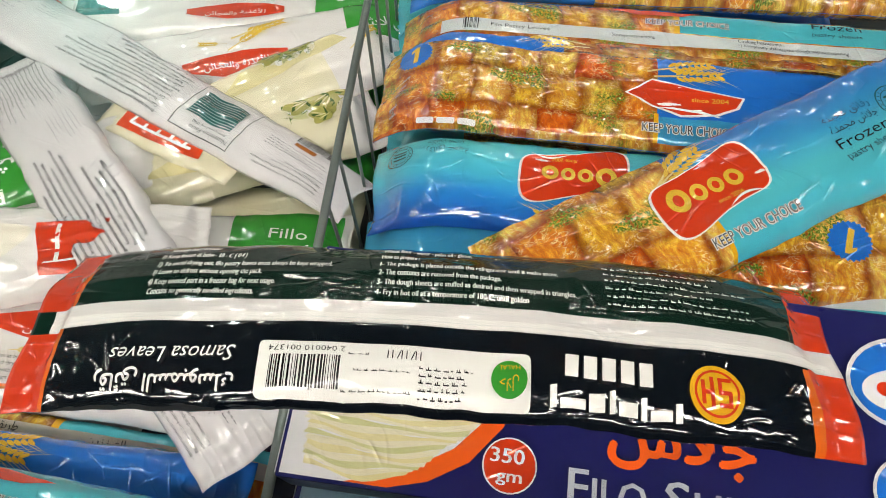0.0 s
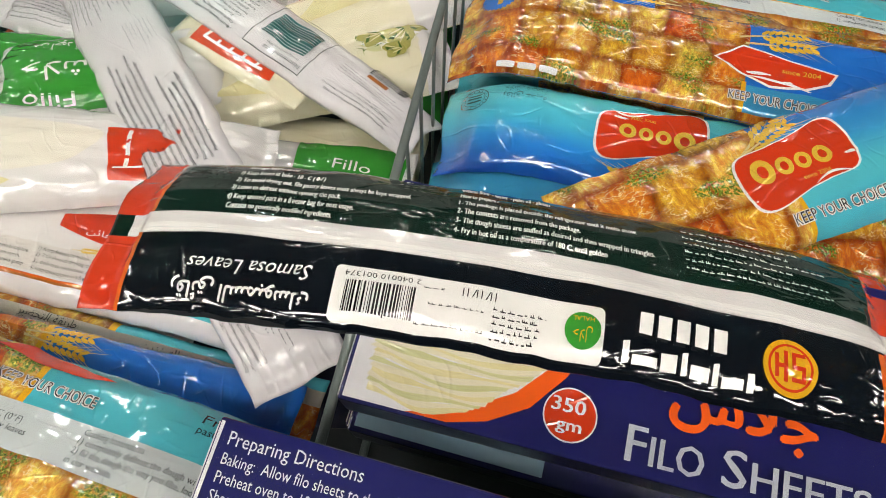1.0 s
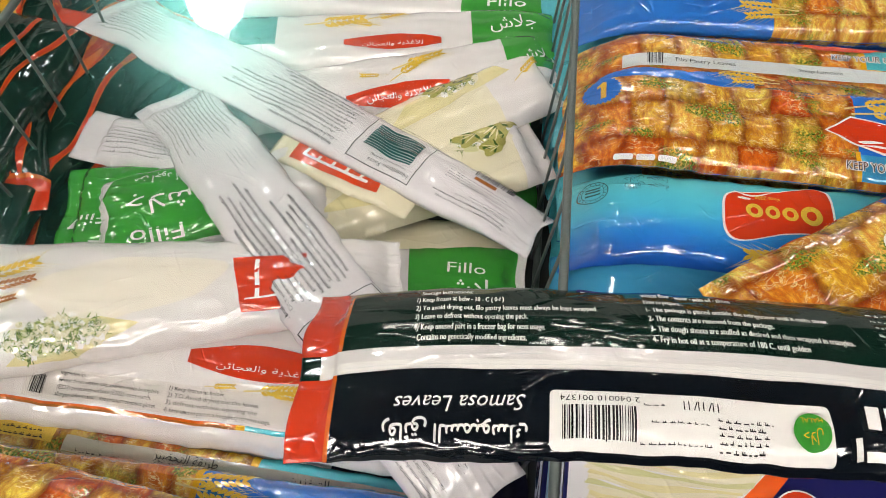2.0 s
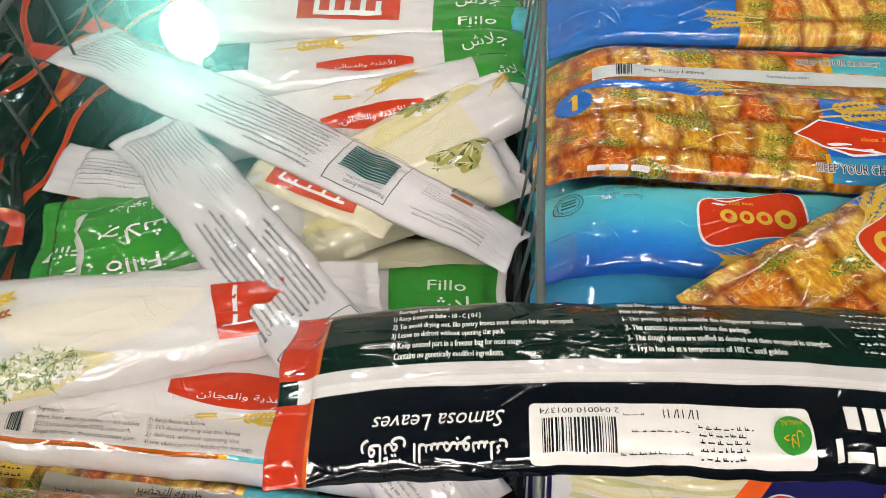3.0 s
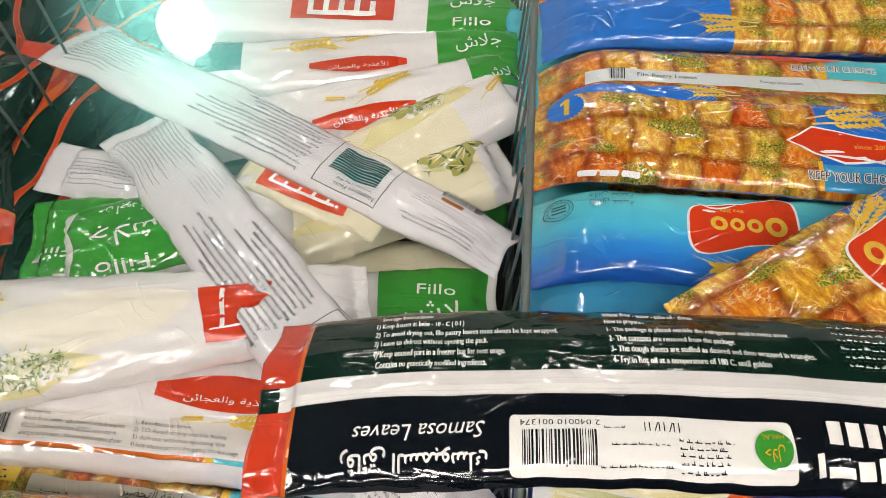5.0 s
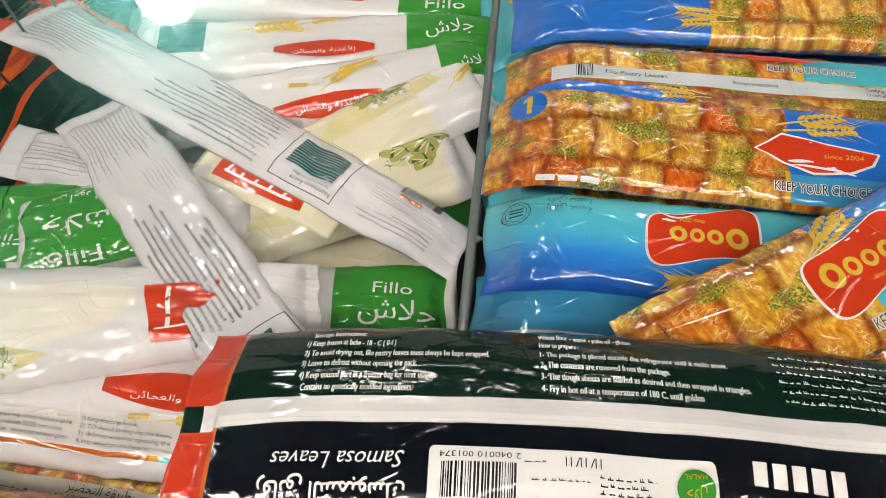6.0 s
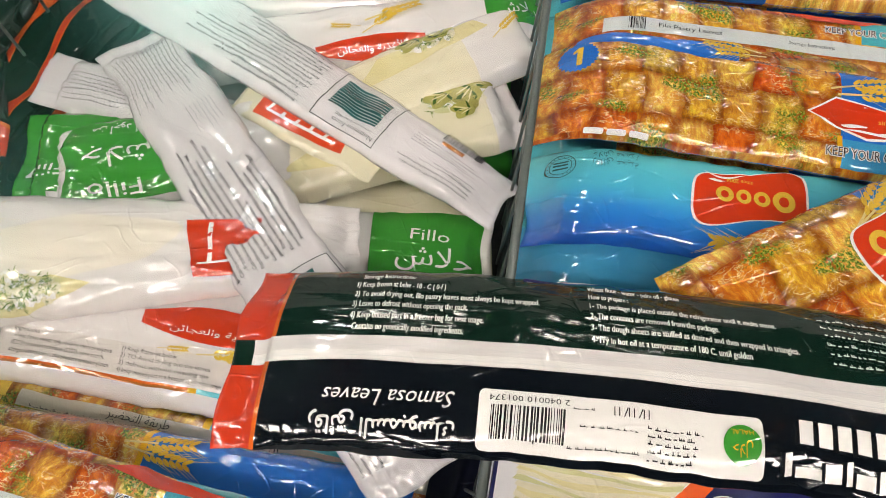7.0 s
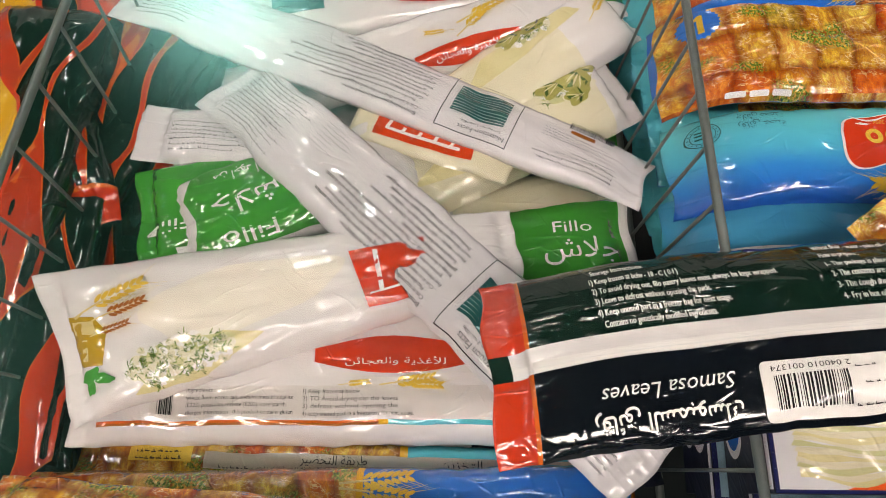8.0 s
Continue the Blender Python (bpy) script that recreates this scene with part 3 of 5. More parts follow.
def star_badge(p, u, v, r, turn=0):
    pts = [(u + r * (1.0 if i % 2 else 0.88) * math.cos(2 * math.pi * i / 48), v + r * (1.0 if i % 2 else 0.88) * math.sin(2 * math.pi * i / 48)) for i in range(48)]
    p.under = p.shapes("medal", [pts], M_BLUE, "blue serrated medal")
    c, s = math.cos(radians(turn)), math.sin(radians(turn))
    one = [(-0.12, -0.6), (0.16, -0.6), (0.16, 0.6), (-0.04, 0.6), (-0.32, 0.36), (-0.32, 0.2), (-0.12, 0.3)]
    p.shapes("numeral", [[(u + r * (x * c - y * s), v + r * (x * s + y * c)) for x, y in one]], M_GOLD, "gold numeral")
    p.under = None


def seal(p, u, v, r):
    rings = []
    for r0, r1 in ((r, r * 0.93), (r * 0.72, r * 0.67)):
        o, i2 = ellipse(u, v, r0, r0, 0, 28), ellipse(u, v, r1, r1, 0, 28)
        rings += [[o[a], o[(a + 1) % 28], i2[(a + 1) % 28], i2[a]] for a in range(28)]
    rings += [ellipse(u + r * 0.82 * math.cos(a * 0.35), v + r * 0.82 * math.sin(a * 0.35), r * 0.07, r * 0.04, 20 * a, 6) for a in range(18)]
    rings += [rect(u - r * 0.45, v + dy * r, u + r * 0.45, v + dy * r + r * 0.14) for dy in (-0.3, 0.0, 0.25)]
    p.shapes("round_seal", rings, M_TEAL, "dark round seal", 0)


# ---- dark samosa pack lying across the bins ----
A = Pack("samosa_pack", "black and dark green samosa leaves pack with red ends", "food pack", (-0.006, 0.1088, 0.7375), -3.0, 0.386, 0.098, 0.006,
         rx=-18, fin=(0.015, 0.014), bend=(0.009, 0.0105), arc=0.006, puff=(12, 6), seed=3, wr=0.0009, flat=2.0)
A.wrap(M_BLACK, [(0, 0.386, 0.048, 0.098, M_GREENBLACK), (0, 0.0195, 0, 0.098, M_RED), (0.0195, 0.0215, 0, 0.098, M_ORANGE), (0.368, 0.386, 0, 0.098, M_RED),
                 (0.366, 0.368, 0, 0.036, M_ORANGE), (0.0, 0.386, 0.037, 0.0500, M_WHITE), (0.0, 0.0095, 0.037, 0.0500, M_GREENBLACK)], label="glossy printed film", step=0.002)
A.shapes("seam_flap", [rect(0.0098, 0.0372, 0.380, 0.0418)], M_INKW, "folded white seam")
A.shapes("seam_folds", [rect(0.012, v, 0.378, v + 0.0002) for v in (0.0388, 0.0445)], M_PALE, "thin pale fold lines", 0.006)
A.under = A.shapes("sticker", [rect(0.1190, 0.0020, 0.2415, 0.0262, 0.0025)], M_INKW, "white price sticker")
A.shapes("barcode", barcode(0.1245, 0.0055, 0.1570, 0.0200, A.rnd), M_INK, "black barcode")
A.words("digits", [("2 040010 001374", 0.1585, 0.0240, 0.0024, 0.0350, 180, False)], M_INK)
A.shapes("sticker_print", bars(0.1600, 0.0205, 0.170, 0.0225, 1, A.rnd, 0) + bars(0.163, 0.0135, 0.188, 0.0153, 1, A.rnd, 0)
         + bars(0.158, 0.0052, 0.189, 0.0072, 1, A.rnd, 0) + bars(0.192, 0.0040, 0.216, 0.0185, 5, A.rnd, 0.25, 0.55), M_INK, "small black print", 0)
A.shapes("date", [[(0.1775 + 0.0021 * i, 0.0192), (0.1780 + 0.0021 * i, 0.0192), (0.1780 + 0.0021 * i + (0.0016 if i % 3 == 2 else 0.0), 0.0232), (0.1775 + 0.0021 * i + (0.0016 if i % 3 == 2 else 0.0), 0.0232)] for i in range(8)], M_INK, "", 0)
A.shapes("halal_mark", [ellipse(0.2320, 0.0142, 0.0080, 0.0080)], M_GREEN, "green round halal mark")
A.words("halal_word", [("HALAL", 0.2320, 0.0200, 0.0021, 0.0095, 180, True), (AR_HALAL, 0.2320, 0.0142, 0.0050, 0.0085, 180, True)], M_YELLOW)
A.count, A.under = 2, None
A.words("title", [("Samosa Leaves", 0.1085, 0.0240, 0.0066, 0.058, 180, False)], M_INKW, "white slanted title", 0.004, 0.3)
A.words("arabic_title", [(AR_SAMOSA, 0.1095, 0.0118, 0.0068, 0.064, 180, False)], M_INKW, "white arabic title", 0.004)
A.words("arabic_title", [(AR_SAMOSA, 0.1092, 0.0121, 0.0068, 0.064, 180, False)], M_INKW, "", 0.004)
A.shapes("brand_blocks", [[(u, 0.0168), (u + 0.0058, 0.0168), (u + 0.0064, 0.0270), (u + 0.0005, 0.0270)] for u in (0.2565, 0.2647, 0.2729, 0.2811, 0.2893)], M_INKW, "white brand blocks")
A.shapes("brand_blocks", [[(u, 0.0040), (u + w, 0.0045), (u + w, 0.0045 + 0.85 * h), (u, 0.0040 + 0.85 * h)] for u, w, h in
                          ((0.250, 0.003, 0.010), (0.2545, 0.011, 0.0045), (0.267, 0.007, 0.008), (0.276, 0.0025, 0.010), (0.280, 0.008, 0.006), (0.2895, 0.0025, 0.009), (0.2935, 0.0095, 0.0045), (0.3045, 0.003, 0.008))], M_INKW)
A.count = 1
EU, EV = 0.3235, 0.0175
A.under = A.shapes("emblem", [ellipse(EU, EV, 0.0122, 0.0122)], M_YELLOW, "round yellow and red emblem")
ring = [[(EU + a * math.cos(2 * math.pi * i / 40), EV + a * math.sin(2 * math.pi * i / 40)) for a, i in ((0.0100, i), (0.0100, i + 1), (0.0089, i + 1), (0.0089, i))] for i in range(40)]
A.shapes("emblem_ring", ring, M_RED, "", 0)
A.shapes("emblem_strokes", [rect(EU + x, EV + y, EU + x + w, EV + y + h) for x, y, w, h in
                            ((-0.007, -0.005, 0.0018, 0.010), (-0.003, -0.0065, 0.0018, 0.013), (-0.007, -0.001, 0.0055, 0.0018), (0.0005, 0.0045, 0.006, 0.0018), (0.0005, -0.001, 0.006, 0.0018),
                             (0.0005, -0.006, 0.006, 0.0018), (0.0005, 0.0, 0.0018, 0.005), (0.0048, -0.005, 0.0018, 0.005))], M_RED, "", 0)
A.count, A.under = 2, None
A.words("storage_text", [(s, 0.057 if i in (0, 5) else 0.055, 0.0858 - 0.0067 * i, 0.0037, w, 0, False) for i, (s, w) in enumerate((
    ("Storage Instructions:", 0.0260), ("1) Keep frozen at belw - 18 - C ( 0-f )", 0.0435), ("2) To avoid drying out, filo pastry leaves must always be kept wrapped.", 0.089),
    ("3) Leave to defrost without opening the pack.", 0.055), ("4) Keep unused part in a freezer bag for next usage.", 0.0630), ("Contains no genetically modified ingredients.", 0.052)))], M_INKW, "small white print", bold=0.00022)
A.words("method_text", [(s, 0.168, 0.0862 - 0.0066 * i, 0.0035, w, 0, False) for i, (s, w) in enumerate((
    ("Wheat flour - water - palm oil - gluten", 0.045), ("How to prepare :", 0.019), ("1- The package is placed outside the refrigerator until it melts snow.", 0.088),
    ("2- The contents are removed from the package.", 0.060), ("3- The dough sheets are stuffed as desired and then wrapped in triangles.", 0.096), ("4- Fry in hot oil at a temperature of 180 C. until golden", 0.073)))], M_INKW, "small white print", bold=0.00022)
A.count = 2
A.shapes("arabic_lines", bars(0.279, 0.057, 0.350, 0.088, 6, random.Random(5), 0.3, 0.34), M_INKW, "small white print", 0)

# ---- white filo sleeves on the heap ----
SLEEVE_LINES = ("- Brush baking pan with melted butter.", "- Cut it according to size and shape of baking pan", "- Put the amount with brushing butter piece by piece on the surface",
                "- Cut it in squares or rhombus as preferred cover it with the rest", "Put the pan in the oven on medium heat until it turns into a", "golden color. Remove from oven and cover it with syrup until it cools",
                "Keep it frozen, -18 C. The factory not responsible for bad storage", "golden color. Used from October", "Keep it away from direct sun. Use within two hours", "Flour - water - salt - corn starch - sodium", "once defrosted do not freeze again, net weight", "Produced by an accredited bakery factory in Egypt")


def sleeve(at, yaw, L, W, T, seed, facts, **kw):
    p = Pack("filo_sleeve", "long white filo pastry sleeve with fine black print", "food pack", at, yaw, L, W, T, seed=seed, group="white filo sleeves", **kw)
    p.wrap(M_PAPER, label="white printed film")
    w = W / 0.072
    p.words("directions", [(s, facts - 0.012 - 0.004 * (i % 3 == 2), (0.0065 + 0.0049 * i) * w, 0.0027, 0.00158 * len(s), 180, False) for i, s in enumerate(SLEEVE_LINES)], M_INK, "fine black directions", bold=0.0001)
    p.shapes("arabic_lines", bars(0.020, 0.008 * w, 0.084, 0.065 * w, 15, p.rnd, 0.4, 0.44) + bars(0.092, 0.040 * w, 0.120, 0.064 * w, 7, p.rnd, 0.5, 0.30), M_PRINT, "fine black print", 0)
    p.under = p.shapes("table_frame", frame_strips(facts, 0.003 * w, facts + 0.053, 0.068 * w, 0.0006), M_INK, "thin black table frame", 0.006)
    p.words("table_title", [("Nutrition Facts", facts + 0.050, 0.0105 * w, 0.0042, 0.034, 180, False)], M_INK, "", 0.004)
    p.words("table_note", [("Serving size 2 cup (80g)", facts + 0.046, 0.0150 * w, 0.0022, 0.030, 180, False)], M_INK)
    rows = []
    for i in range(11):
        v = (0.019 + 0.0030 * i) * w
        rows.append([(facts + 0.006 + 0.040 * k / 14, v + 0.0011 * math.sin(k * 0.55 + i * 0.2)) for k in range(15)]
                    + [(facts + 0.046 - 0.040 * k / 14, v + 0.0024 + 0.0011 * math.sin((14 - k) * 0.55 + i * 0.2)) for k in range(15)])
    p.shapes("table_rows", rows, M_TEAL, "dark wavy table rows", 0.006)
    p.under = None
    if facts + 0.09 < L:
        p.shapes("barcode", barcode(facts + 0.088, 0.052 * w, facts + 0.122, 0.068 * w, p.rnd), M_INK, "black barcode")
        p.shapes("stamp", [rect(facts + 0.090, 0.0455 * w, facts + 0.108, 0.0505 * w)], M_BROWN, "brown stamp", 0.005)
        p.words("standards", [(s, facts + 0.130, (0.008 + 0.0046 * i) * w, 0.0022, 0, 180, False) for i, s in enumerate(
            ("- Egyptian standards no. 2471 for year 2005", "- Member of the Federation of Food Industries", "- Identical to the specific standards", "- Factory quality 987/sweet"))], M_INK, "fine black print")
        p.shapes("arabic_lines", bars(facts + 0.072, 0.030 * w, facts + 0.130, 0.044 * w, 4, p.rnd, 0.3, 0.4), M_PRINT, "", 0)
    return p


sleeve((-0.238, 0.3526, 0.614), -31.2, 0.412, 0.073, 0.007, 11, 0.261, rx=-20, neck=0.16, wr=0.0016, bend=(0.003, 0.004), taper=0.32, flat=2.5, puff=(7, 5))
sleeve((-0.227, 0.2138, 0.632), -52.0, 0.390, 0.063, 0.010, 12, 0.244, ry=-5, neck=0.10, wr=0.0015, bend=(0.003, 0.002), flat=1.8, puff=(7, 5))

# ---- white filo bags ----
def red_lozenge(p, u0, u1, v0, v1, words=True):
    m, w = (v0 + v1) / 2, (u1 - u0)
    top = [(u0 + w * i / 12, m + (v1 - m) * math.sin(math.pi * (0.12 + 0.76 * i / 12))) for i in range(13)]
    low = [(u1 - w * i / 12, m - (m - v0) * math.sin(math.pi * (0.12 + 0.76 * i / 12))) for i in range(13)]
    p.under = p.shapes("brand_lozenge", [low + top], M_RED, "red brand lozenge")
    if words:
        p.words("brand_line", [(AR_FOODS, (u0 + u1) / 2, v0 + (v1 - v0) * 0.25, 0.0038, w * 0.62, 0, True)], M_INKW)
    p.under = None


def red_square(p, u0, u1, v0, v1):
    p.under = p.shapes("brand_square", [[(u0 - 0.002, v1), (u0, v0), (u1, v0 - 0.002), (u1 + 0.004, v1 + 0.002)]], M_RED, "red brand square")
    p.shapes("brand_strokes", [[(u0 + 0.003, v0 + 0.011), (u1, v0 + 0.014), (u1, v0 + 0.017), (u0 + 0.004, v0 + 0.013)], [(u0 + 0.010, v0 + 0.013), (u0 + 0.013, v0 + 0.013), (u0 + 0.016, v1 - 0.004), (u0 + 0.013, v1 - 0.003)]], M_INKW, "", 0)
    p.under = None


def herbs(p, u, v, a, b, n):
    """Printed salad of cheese and dill."""
    leaf, curd = [], []
    for i in range(n):
        t, r = p.rnd.random() * 6.28, math.sqrt(p.rnd.random())
        x, y = u + a * r * math.cos(t), v + b * r * math.sin(t)
        if p.rnd.random() < 0.5:
            curd.append(ellipse(x, y, p.rnd.uniform(0.0016, 0.0038), p.rnd.uniform(0.0013, 0.0028), p.rnd.random() * 180, 9, 0.1))
        else:
            d = p.rnd.random() * 6.28
            l = p.rnd.uniform(0.002, 0.007)
            leaf.append([(x, y), (x + l * math.cos(d) + 0.0006, y + l * math.sin(d)), (x + l * math.cos(d), y + l * math.sin(d) + 0.0006)])
            for k in range(3):
                e = d + p.rnd.uniform(-1, 1)
                leaf.append([(x, y), (x + 0.6 * l * math.cos(e), y + 0.6 * l * math.sin(e)), (x + 0.6 * l * math.cos(e + 0.2), y + 0.6 * l * math.sin(e + 0.2))])
    p.under = p.shapes("salad_bed", [ellipse(u, v, a * 0.95, b * 0.9, 4, 30, 0.06)], M_HERB, "pale green salad print")
    p.shapes("curds", curd[::2], M_INKW, "", 0)
    p.shapes("curds", curd[1::2], M_CREAM, "", 0)
    p.shapes("dill", leaf[::2], M_LEAF, "printed dill fronds", 0)
    p.shapes("dill", leaf[1::2], M_DILL, "dark printed dill fronds", 0)
    p.under = None


def lettuce(p, spots):
    """Printed lettuce: ruffled olive leaves with dark folds and pale ribs."""
    p.under = p.shapes("lettuce", [ellipse(u, v, a, b, t, 26, 0.13) for u, v, a, b, t in spots], M_LETTUCE, "printed olive lettuce")
    p.shapes("leaf_folds", [ellipse(u + a * 0.5 * math.cos(k * 2.1 + u * 90), v + b * 0.5 * math.sin(k * 2.1 + u * 90), a * 0.32, b * 0.15, t + 50 * k, 12, 0.16) for u, v, a, b, t in spots for k in range(4)], M_DILL, "", 0)
    p.shapes("leaf_ribs", [ellipse(u - a * 0.1 + 0.002 * k, v - b * 0.3 * k, a * 0.5, b * 0.07, t + 18 * k, 10) for u, v, a, b, t in spots for k in (-1, 0, 1)], M_PASTRY, "", 0)
    p.under = None


D = Pack("filo_bag", "large white filo bag with salad and oil picture", "food pack", (-0.314, 0.192, 0.622), 6.0, 0.310, 0.104, 0.016, fin=(0.013, 0.01), taper=0.52, puff=(8, 4), seed=21, wr=0.0016, skew=0.020, group="white filo bags", flat=1.2)
D.wrap(M_WHITE, label="glossy white film")
D.shapes("dough_picture", [ellipse(0.128, 0.054, 0.066, 0.026, 6, 36, 0.05)], M_FAINT, "faded cream dough picture", 0.004)
D.shapes("oil_jug", [[(0.014, 0.032), (0.032, 0.028), (0.040, 0.050), (0.034, 0.062), (0.016, 0.067)]], M_OIL, "golden oil jug print")
D.shapes("oil_shine", [[(0.018, 0.054), (0.033, 0.050), (0.033, 0.059), (0.018, 0.063)], [(0.019, 0.035), (0.023, 0.034), (0.026, 0.048), (0.022, 0.049)]], M_WHEAT, "pale jug neck print", 0)
D.shapes("greens", [ellipse(0.022, 0.024, 0.007, 0.004, 20, 16, 0.12), ellipse(0.030, 0.020, 0.007, 0.0035, -25, 16, 0.12), ellipse(0.020, 0.017, 0.005, 0.003, 60, 16, 0.12)], M_GREEN, "printed green leaves", 0)
D.shapes("dough_fold", [[(0.045, 0.004), (0.09, 0.002), (0.135, 0.020), (0.11, 0.030), (0.06, 0.014)]], M_PASTRY, "folded dough print")
herbs(D, 0.080, 0.019, 0.036, 0.014, 300)
wheat_print(D, [(0.042, 0.070, 18, 0.042)], M_GOLD)
wheat_print(D, [(0.048, 0.061, 10, 0.030), (0.040, 0.050, 6, 0.022)], M_BROWN)
red_square(D, 0.203, 0.246, 0.014, 0.072)

D2 = Pack("filo_bag", "white filo bag with red lozenge and ingredients panel", "food pack", (-0.285, 0.141, 0.596), -7.0, 0.345, 0.088, 0.012, fin=(0.012, 0.012), puff=(8, 4), seed=22, wr=0.0010, group="white filo bags")
D2.wrap(M_WHITE, [(0.0, 0.345, 0.0, 0.0115, M_WHITE), (0.02, 0.345, 0.0118, 0.0150, M_BROWN), (0.02, 0.345, 0.0133, 0.0150, M_ORANGE), (0.205, 0.345, 0.0118, 0.0150, M_TURQ), (0.200, 0.206, 0.0118, 0.0150, M_YELLOW), (0.055, 0.345, 0.0165, 0.0365, M_PANEL)], label="white film")
red_lozenge(D2, 0.158, 0.262, 0.044, 0.068)
D2.words("ingredients", [(s, 0.078, 0.0325 - 0.0046 * i, 0.0028, w, 0, False) for i, (s, w) in enumerate((("Ingredients :", 0.018), ("wheat flour, water, salt, sodium, meta bi sulphite", 0.068), ("(E223) potassium sorbate (E202), corn starch.", 0.064), ("allergen information : this product contains gluten", 0.068)))], M_INK, "black ingredients print")
D2.words("storage_text", [(s, 0.152, 0.0315 - 0.0046 * i, 0.0028, w, 0, False) for i, (s, w) in enumerate((("1) Keep frozen at below", 0.036), ("2) TO Avoid drying out the leaves", 0.060), ("3) defrost without opening the", 0.060), ("4) keep unused part in a freezerbag for next usage.", 0.070)))], M_INK, "black storage print")
D2.shapes("barcode", barcode(0.060, 0.018, 0.071, 0.031, D2.rnd), M_INK, "", 0)
wheat_print(D2, [(0.182, 0.0375, 6, 0.016), (0.214, 0.0385, 8, 0.028), (0.222, 0.0375, -4, 0.024)])

E1 = Pack("filo_bag", "white filo bag with green title block", "food pack", (-0.236, 0.209, 0.576), 0.5, 0.335, 0.080, 0.015, puff=(10, 3), seed=23, group="white filo bags", wr=0.0012)
E1.wrap(M_WHITE, label="white film")
E1.shapes("green_block", [rect(0.2475, 0.004, 0.328, 0.0775)], M_GREEN, "green printed block")
E1.words("title", [("Fillo", 0.2895, 0.0535, 0.0085, 0.028, -4, True), (AR_FILLO, 0.293, 0.034, 0.0150, 0.054, -4, True)], M_INKW, "white title lettering", 0.004)

F1 = Pack("filo_bag", "crumpled filo bag with green title end", "food pack", (-0.303, 0.276, 0.598), 13, 0.19, 0.070, 0.014, seed=24, group="white filo bags", wr=0.0022, puff=(8, 4))
F1.wrap(M_WHITE, label="white film")
F1.shapes("green_block", [[(0.014, 0.003), (0.120, 0.002), (0.120, 0.068), (0.026, 0.067), (0.017, 0.05), (0.023, 0.03)]], M_GREEN, "green printed block")
F1.words("title", [("Fillo", 0.056, 0.0150, 0.0100, 0.038, 180, True), (AR_FILLO, 0.066, 0.0405, 0.0140, 0.060, 180, True), (AR_BEST, 0.064, 0.060, 0.0060, 0.044, 180, True)], M_INKW, "white title lettering", 0.004)
F2 = Pack("filo_bag", "green ended filo bag half buried in the heap", "food pack", (-0.331, 0.280, 0.588), 4, 0.18, 0.075, 0.014, seed=25, group="white filo bags", wr=0.0022)
F2.wrap(M_GREEN, [(0.09, 0.18, 0, 0.075, M_WHITE)], label="green and white film")
F2.words("title", [("Fillo", 0.024, 0.026, 0.010, 0.034, 180, True)], M_INKW)
F3 = Pack("filo_bag", "wrinkled white sleeve end with fine print", "food pack", (-0.340, 0.321, 0.594), -14, 0.165, 0.046, 0.014, seed=26, group="white filo bags", wr=0.0030, fin=(0.02, 0.012), puff=(4, 3))
F3.wrap(M_PAPER, label="crumpled white film")
F3.shapes("arabic_lines", bars(0.028, 0.008, 0.10, 0.034, 7, F3.rnd, 0.4, 0.40), M_PRINT, "fine black print", 0)
F4 = Pack("filo_bag", "wrinkled clear-ended filo bag", "food pack", (-0.365, 0.222, 0.566), 12, 0.15, 0.05, 0.012, seed=27, group="white filo bags", wr=0.003)
F4.wrap(M_PAPER, label="crumpled white film")

G1 = Pack("filo_bag", "white filo bag with red brand panel and green end", "food pack", (-0.182, 0.506, 0.576), -4, 0.325, 0.062, 0.016, seed=31, group="white filo bags", wr=0.0016)
G1.wrap(M_WHITE, [(0.105, 0.198, 0.016, 0.05, M_RED), (0.228, 0.312, 0.0, 0.062, M_GREEN)], label="white film")
G1.words("title", [("Fillo", 0.268, 0.012, 0.0085, 0.034, 0, True), (AR_FILLO, 0.268, 0.036, 0.011, 0.04, 0, True)], M_INKW)
G1.shapes("brand_strokes", [rect(0.120 + 0.014 * i, 0.022, 0.125 + 0.014 * i, 0.038 + 0.005 * (i % 2)) for i in range(5)] + [rect(0.120, 0.020, 0.182, 0.025)], M_INKW, "", 0.005)
G2 = Pack("filo_bag", "white filo bag with wheat ears and green end", "food pack", (-0.180, 0.441, 0.584), 2, 0.31, 0.062, 0.016, seed=32, group="white filo bags", wr=0.0016)
G2.wrap(M_WHITE, [(0.018, 0.060, 0.022, 0.056, M_TEAL)], label="white film")
G2.shapes("green_block", [rect(0.226, 0.004, 0.295, 0.060)], M_GREEN, "green printed block")
G2.words("title", [(AR_FILLO, 0.262, 0.034, 0.012, 0.040, 8, True), (AR_BEST, 0.262, 0.018, 0.004, 0.034, 8, True)], M_INKW, "white lettering", 0.004)
wheat_print(G2, [(0.104, 0.044, 5, 0.042), (0.150, 0.048, 12, 0.026), (0.14, 0.040, 170, 0.018)])
red_lozenge(G2, 0.118, 0.200, 0.012, 0.028)
G3 = Pack("filo_bag", "white filo bag with gold wheat and red label", "food pack", (-0.172, 0.395, 0.588), 12, 0.285, 0.052, 0.016, seed=33, group="white filo bags", wr=0.0016)
G3.wrap(M_WHITE, [(0.235, 0.29, 0.012, 0.056, M_GREEN)], label="white film")
wheat_print(G3, [(0.158, 0.034, 14, 0.036), (0.150, 0.026, 30, 0.030), (0.128, 0.026, 170, 0.018)])
red_lozenge(G3, 0.10, 0.185, 0.000, 0.015)
G3.words("title", [(AR_FILLO, 0.262, 0.020, 0.010, 0.034, 5, True)], M_INKW)
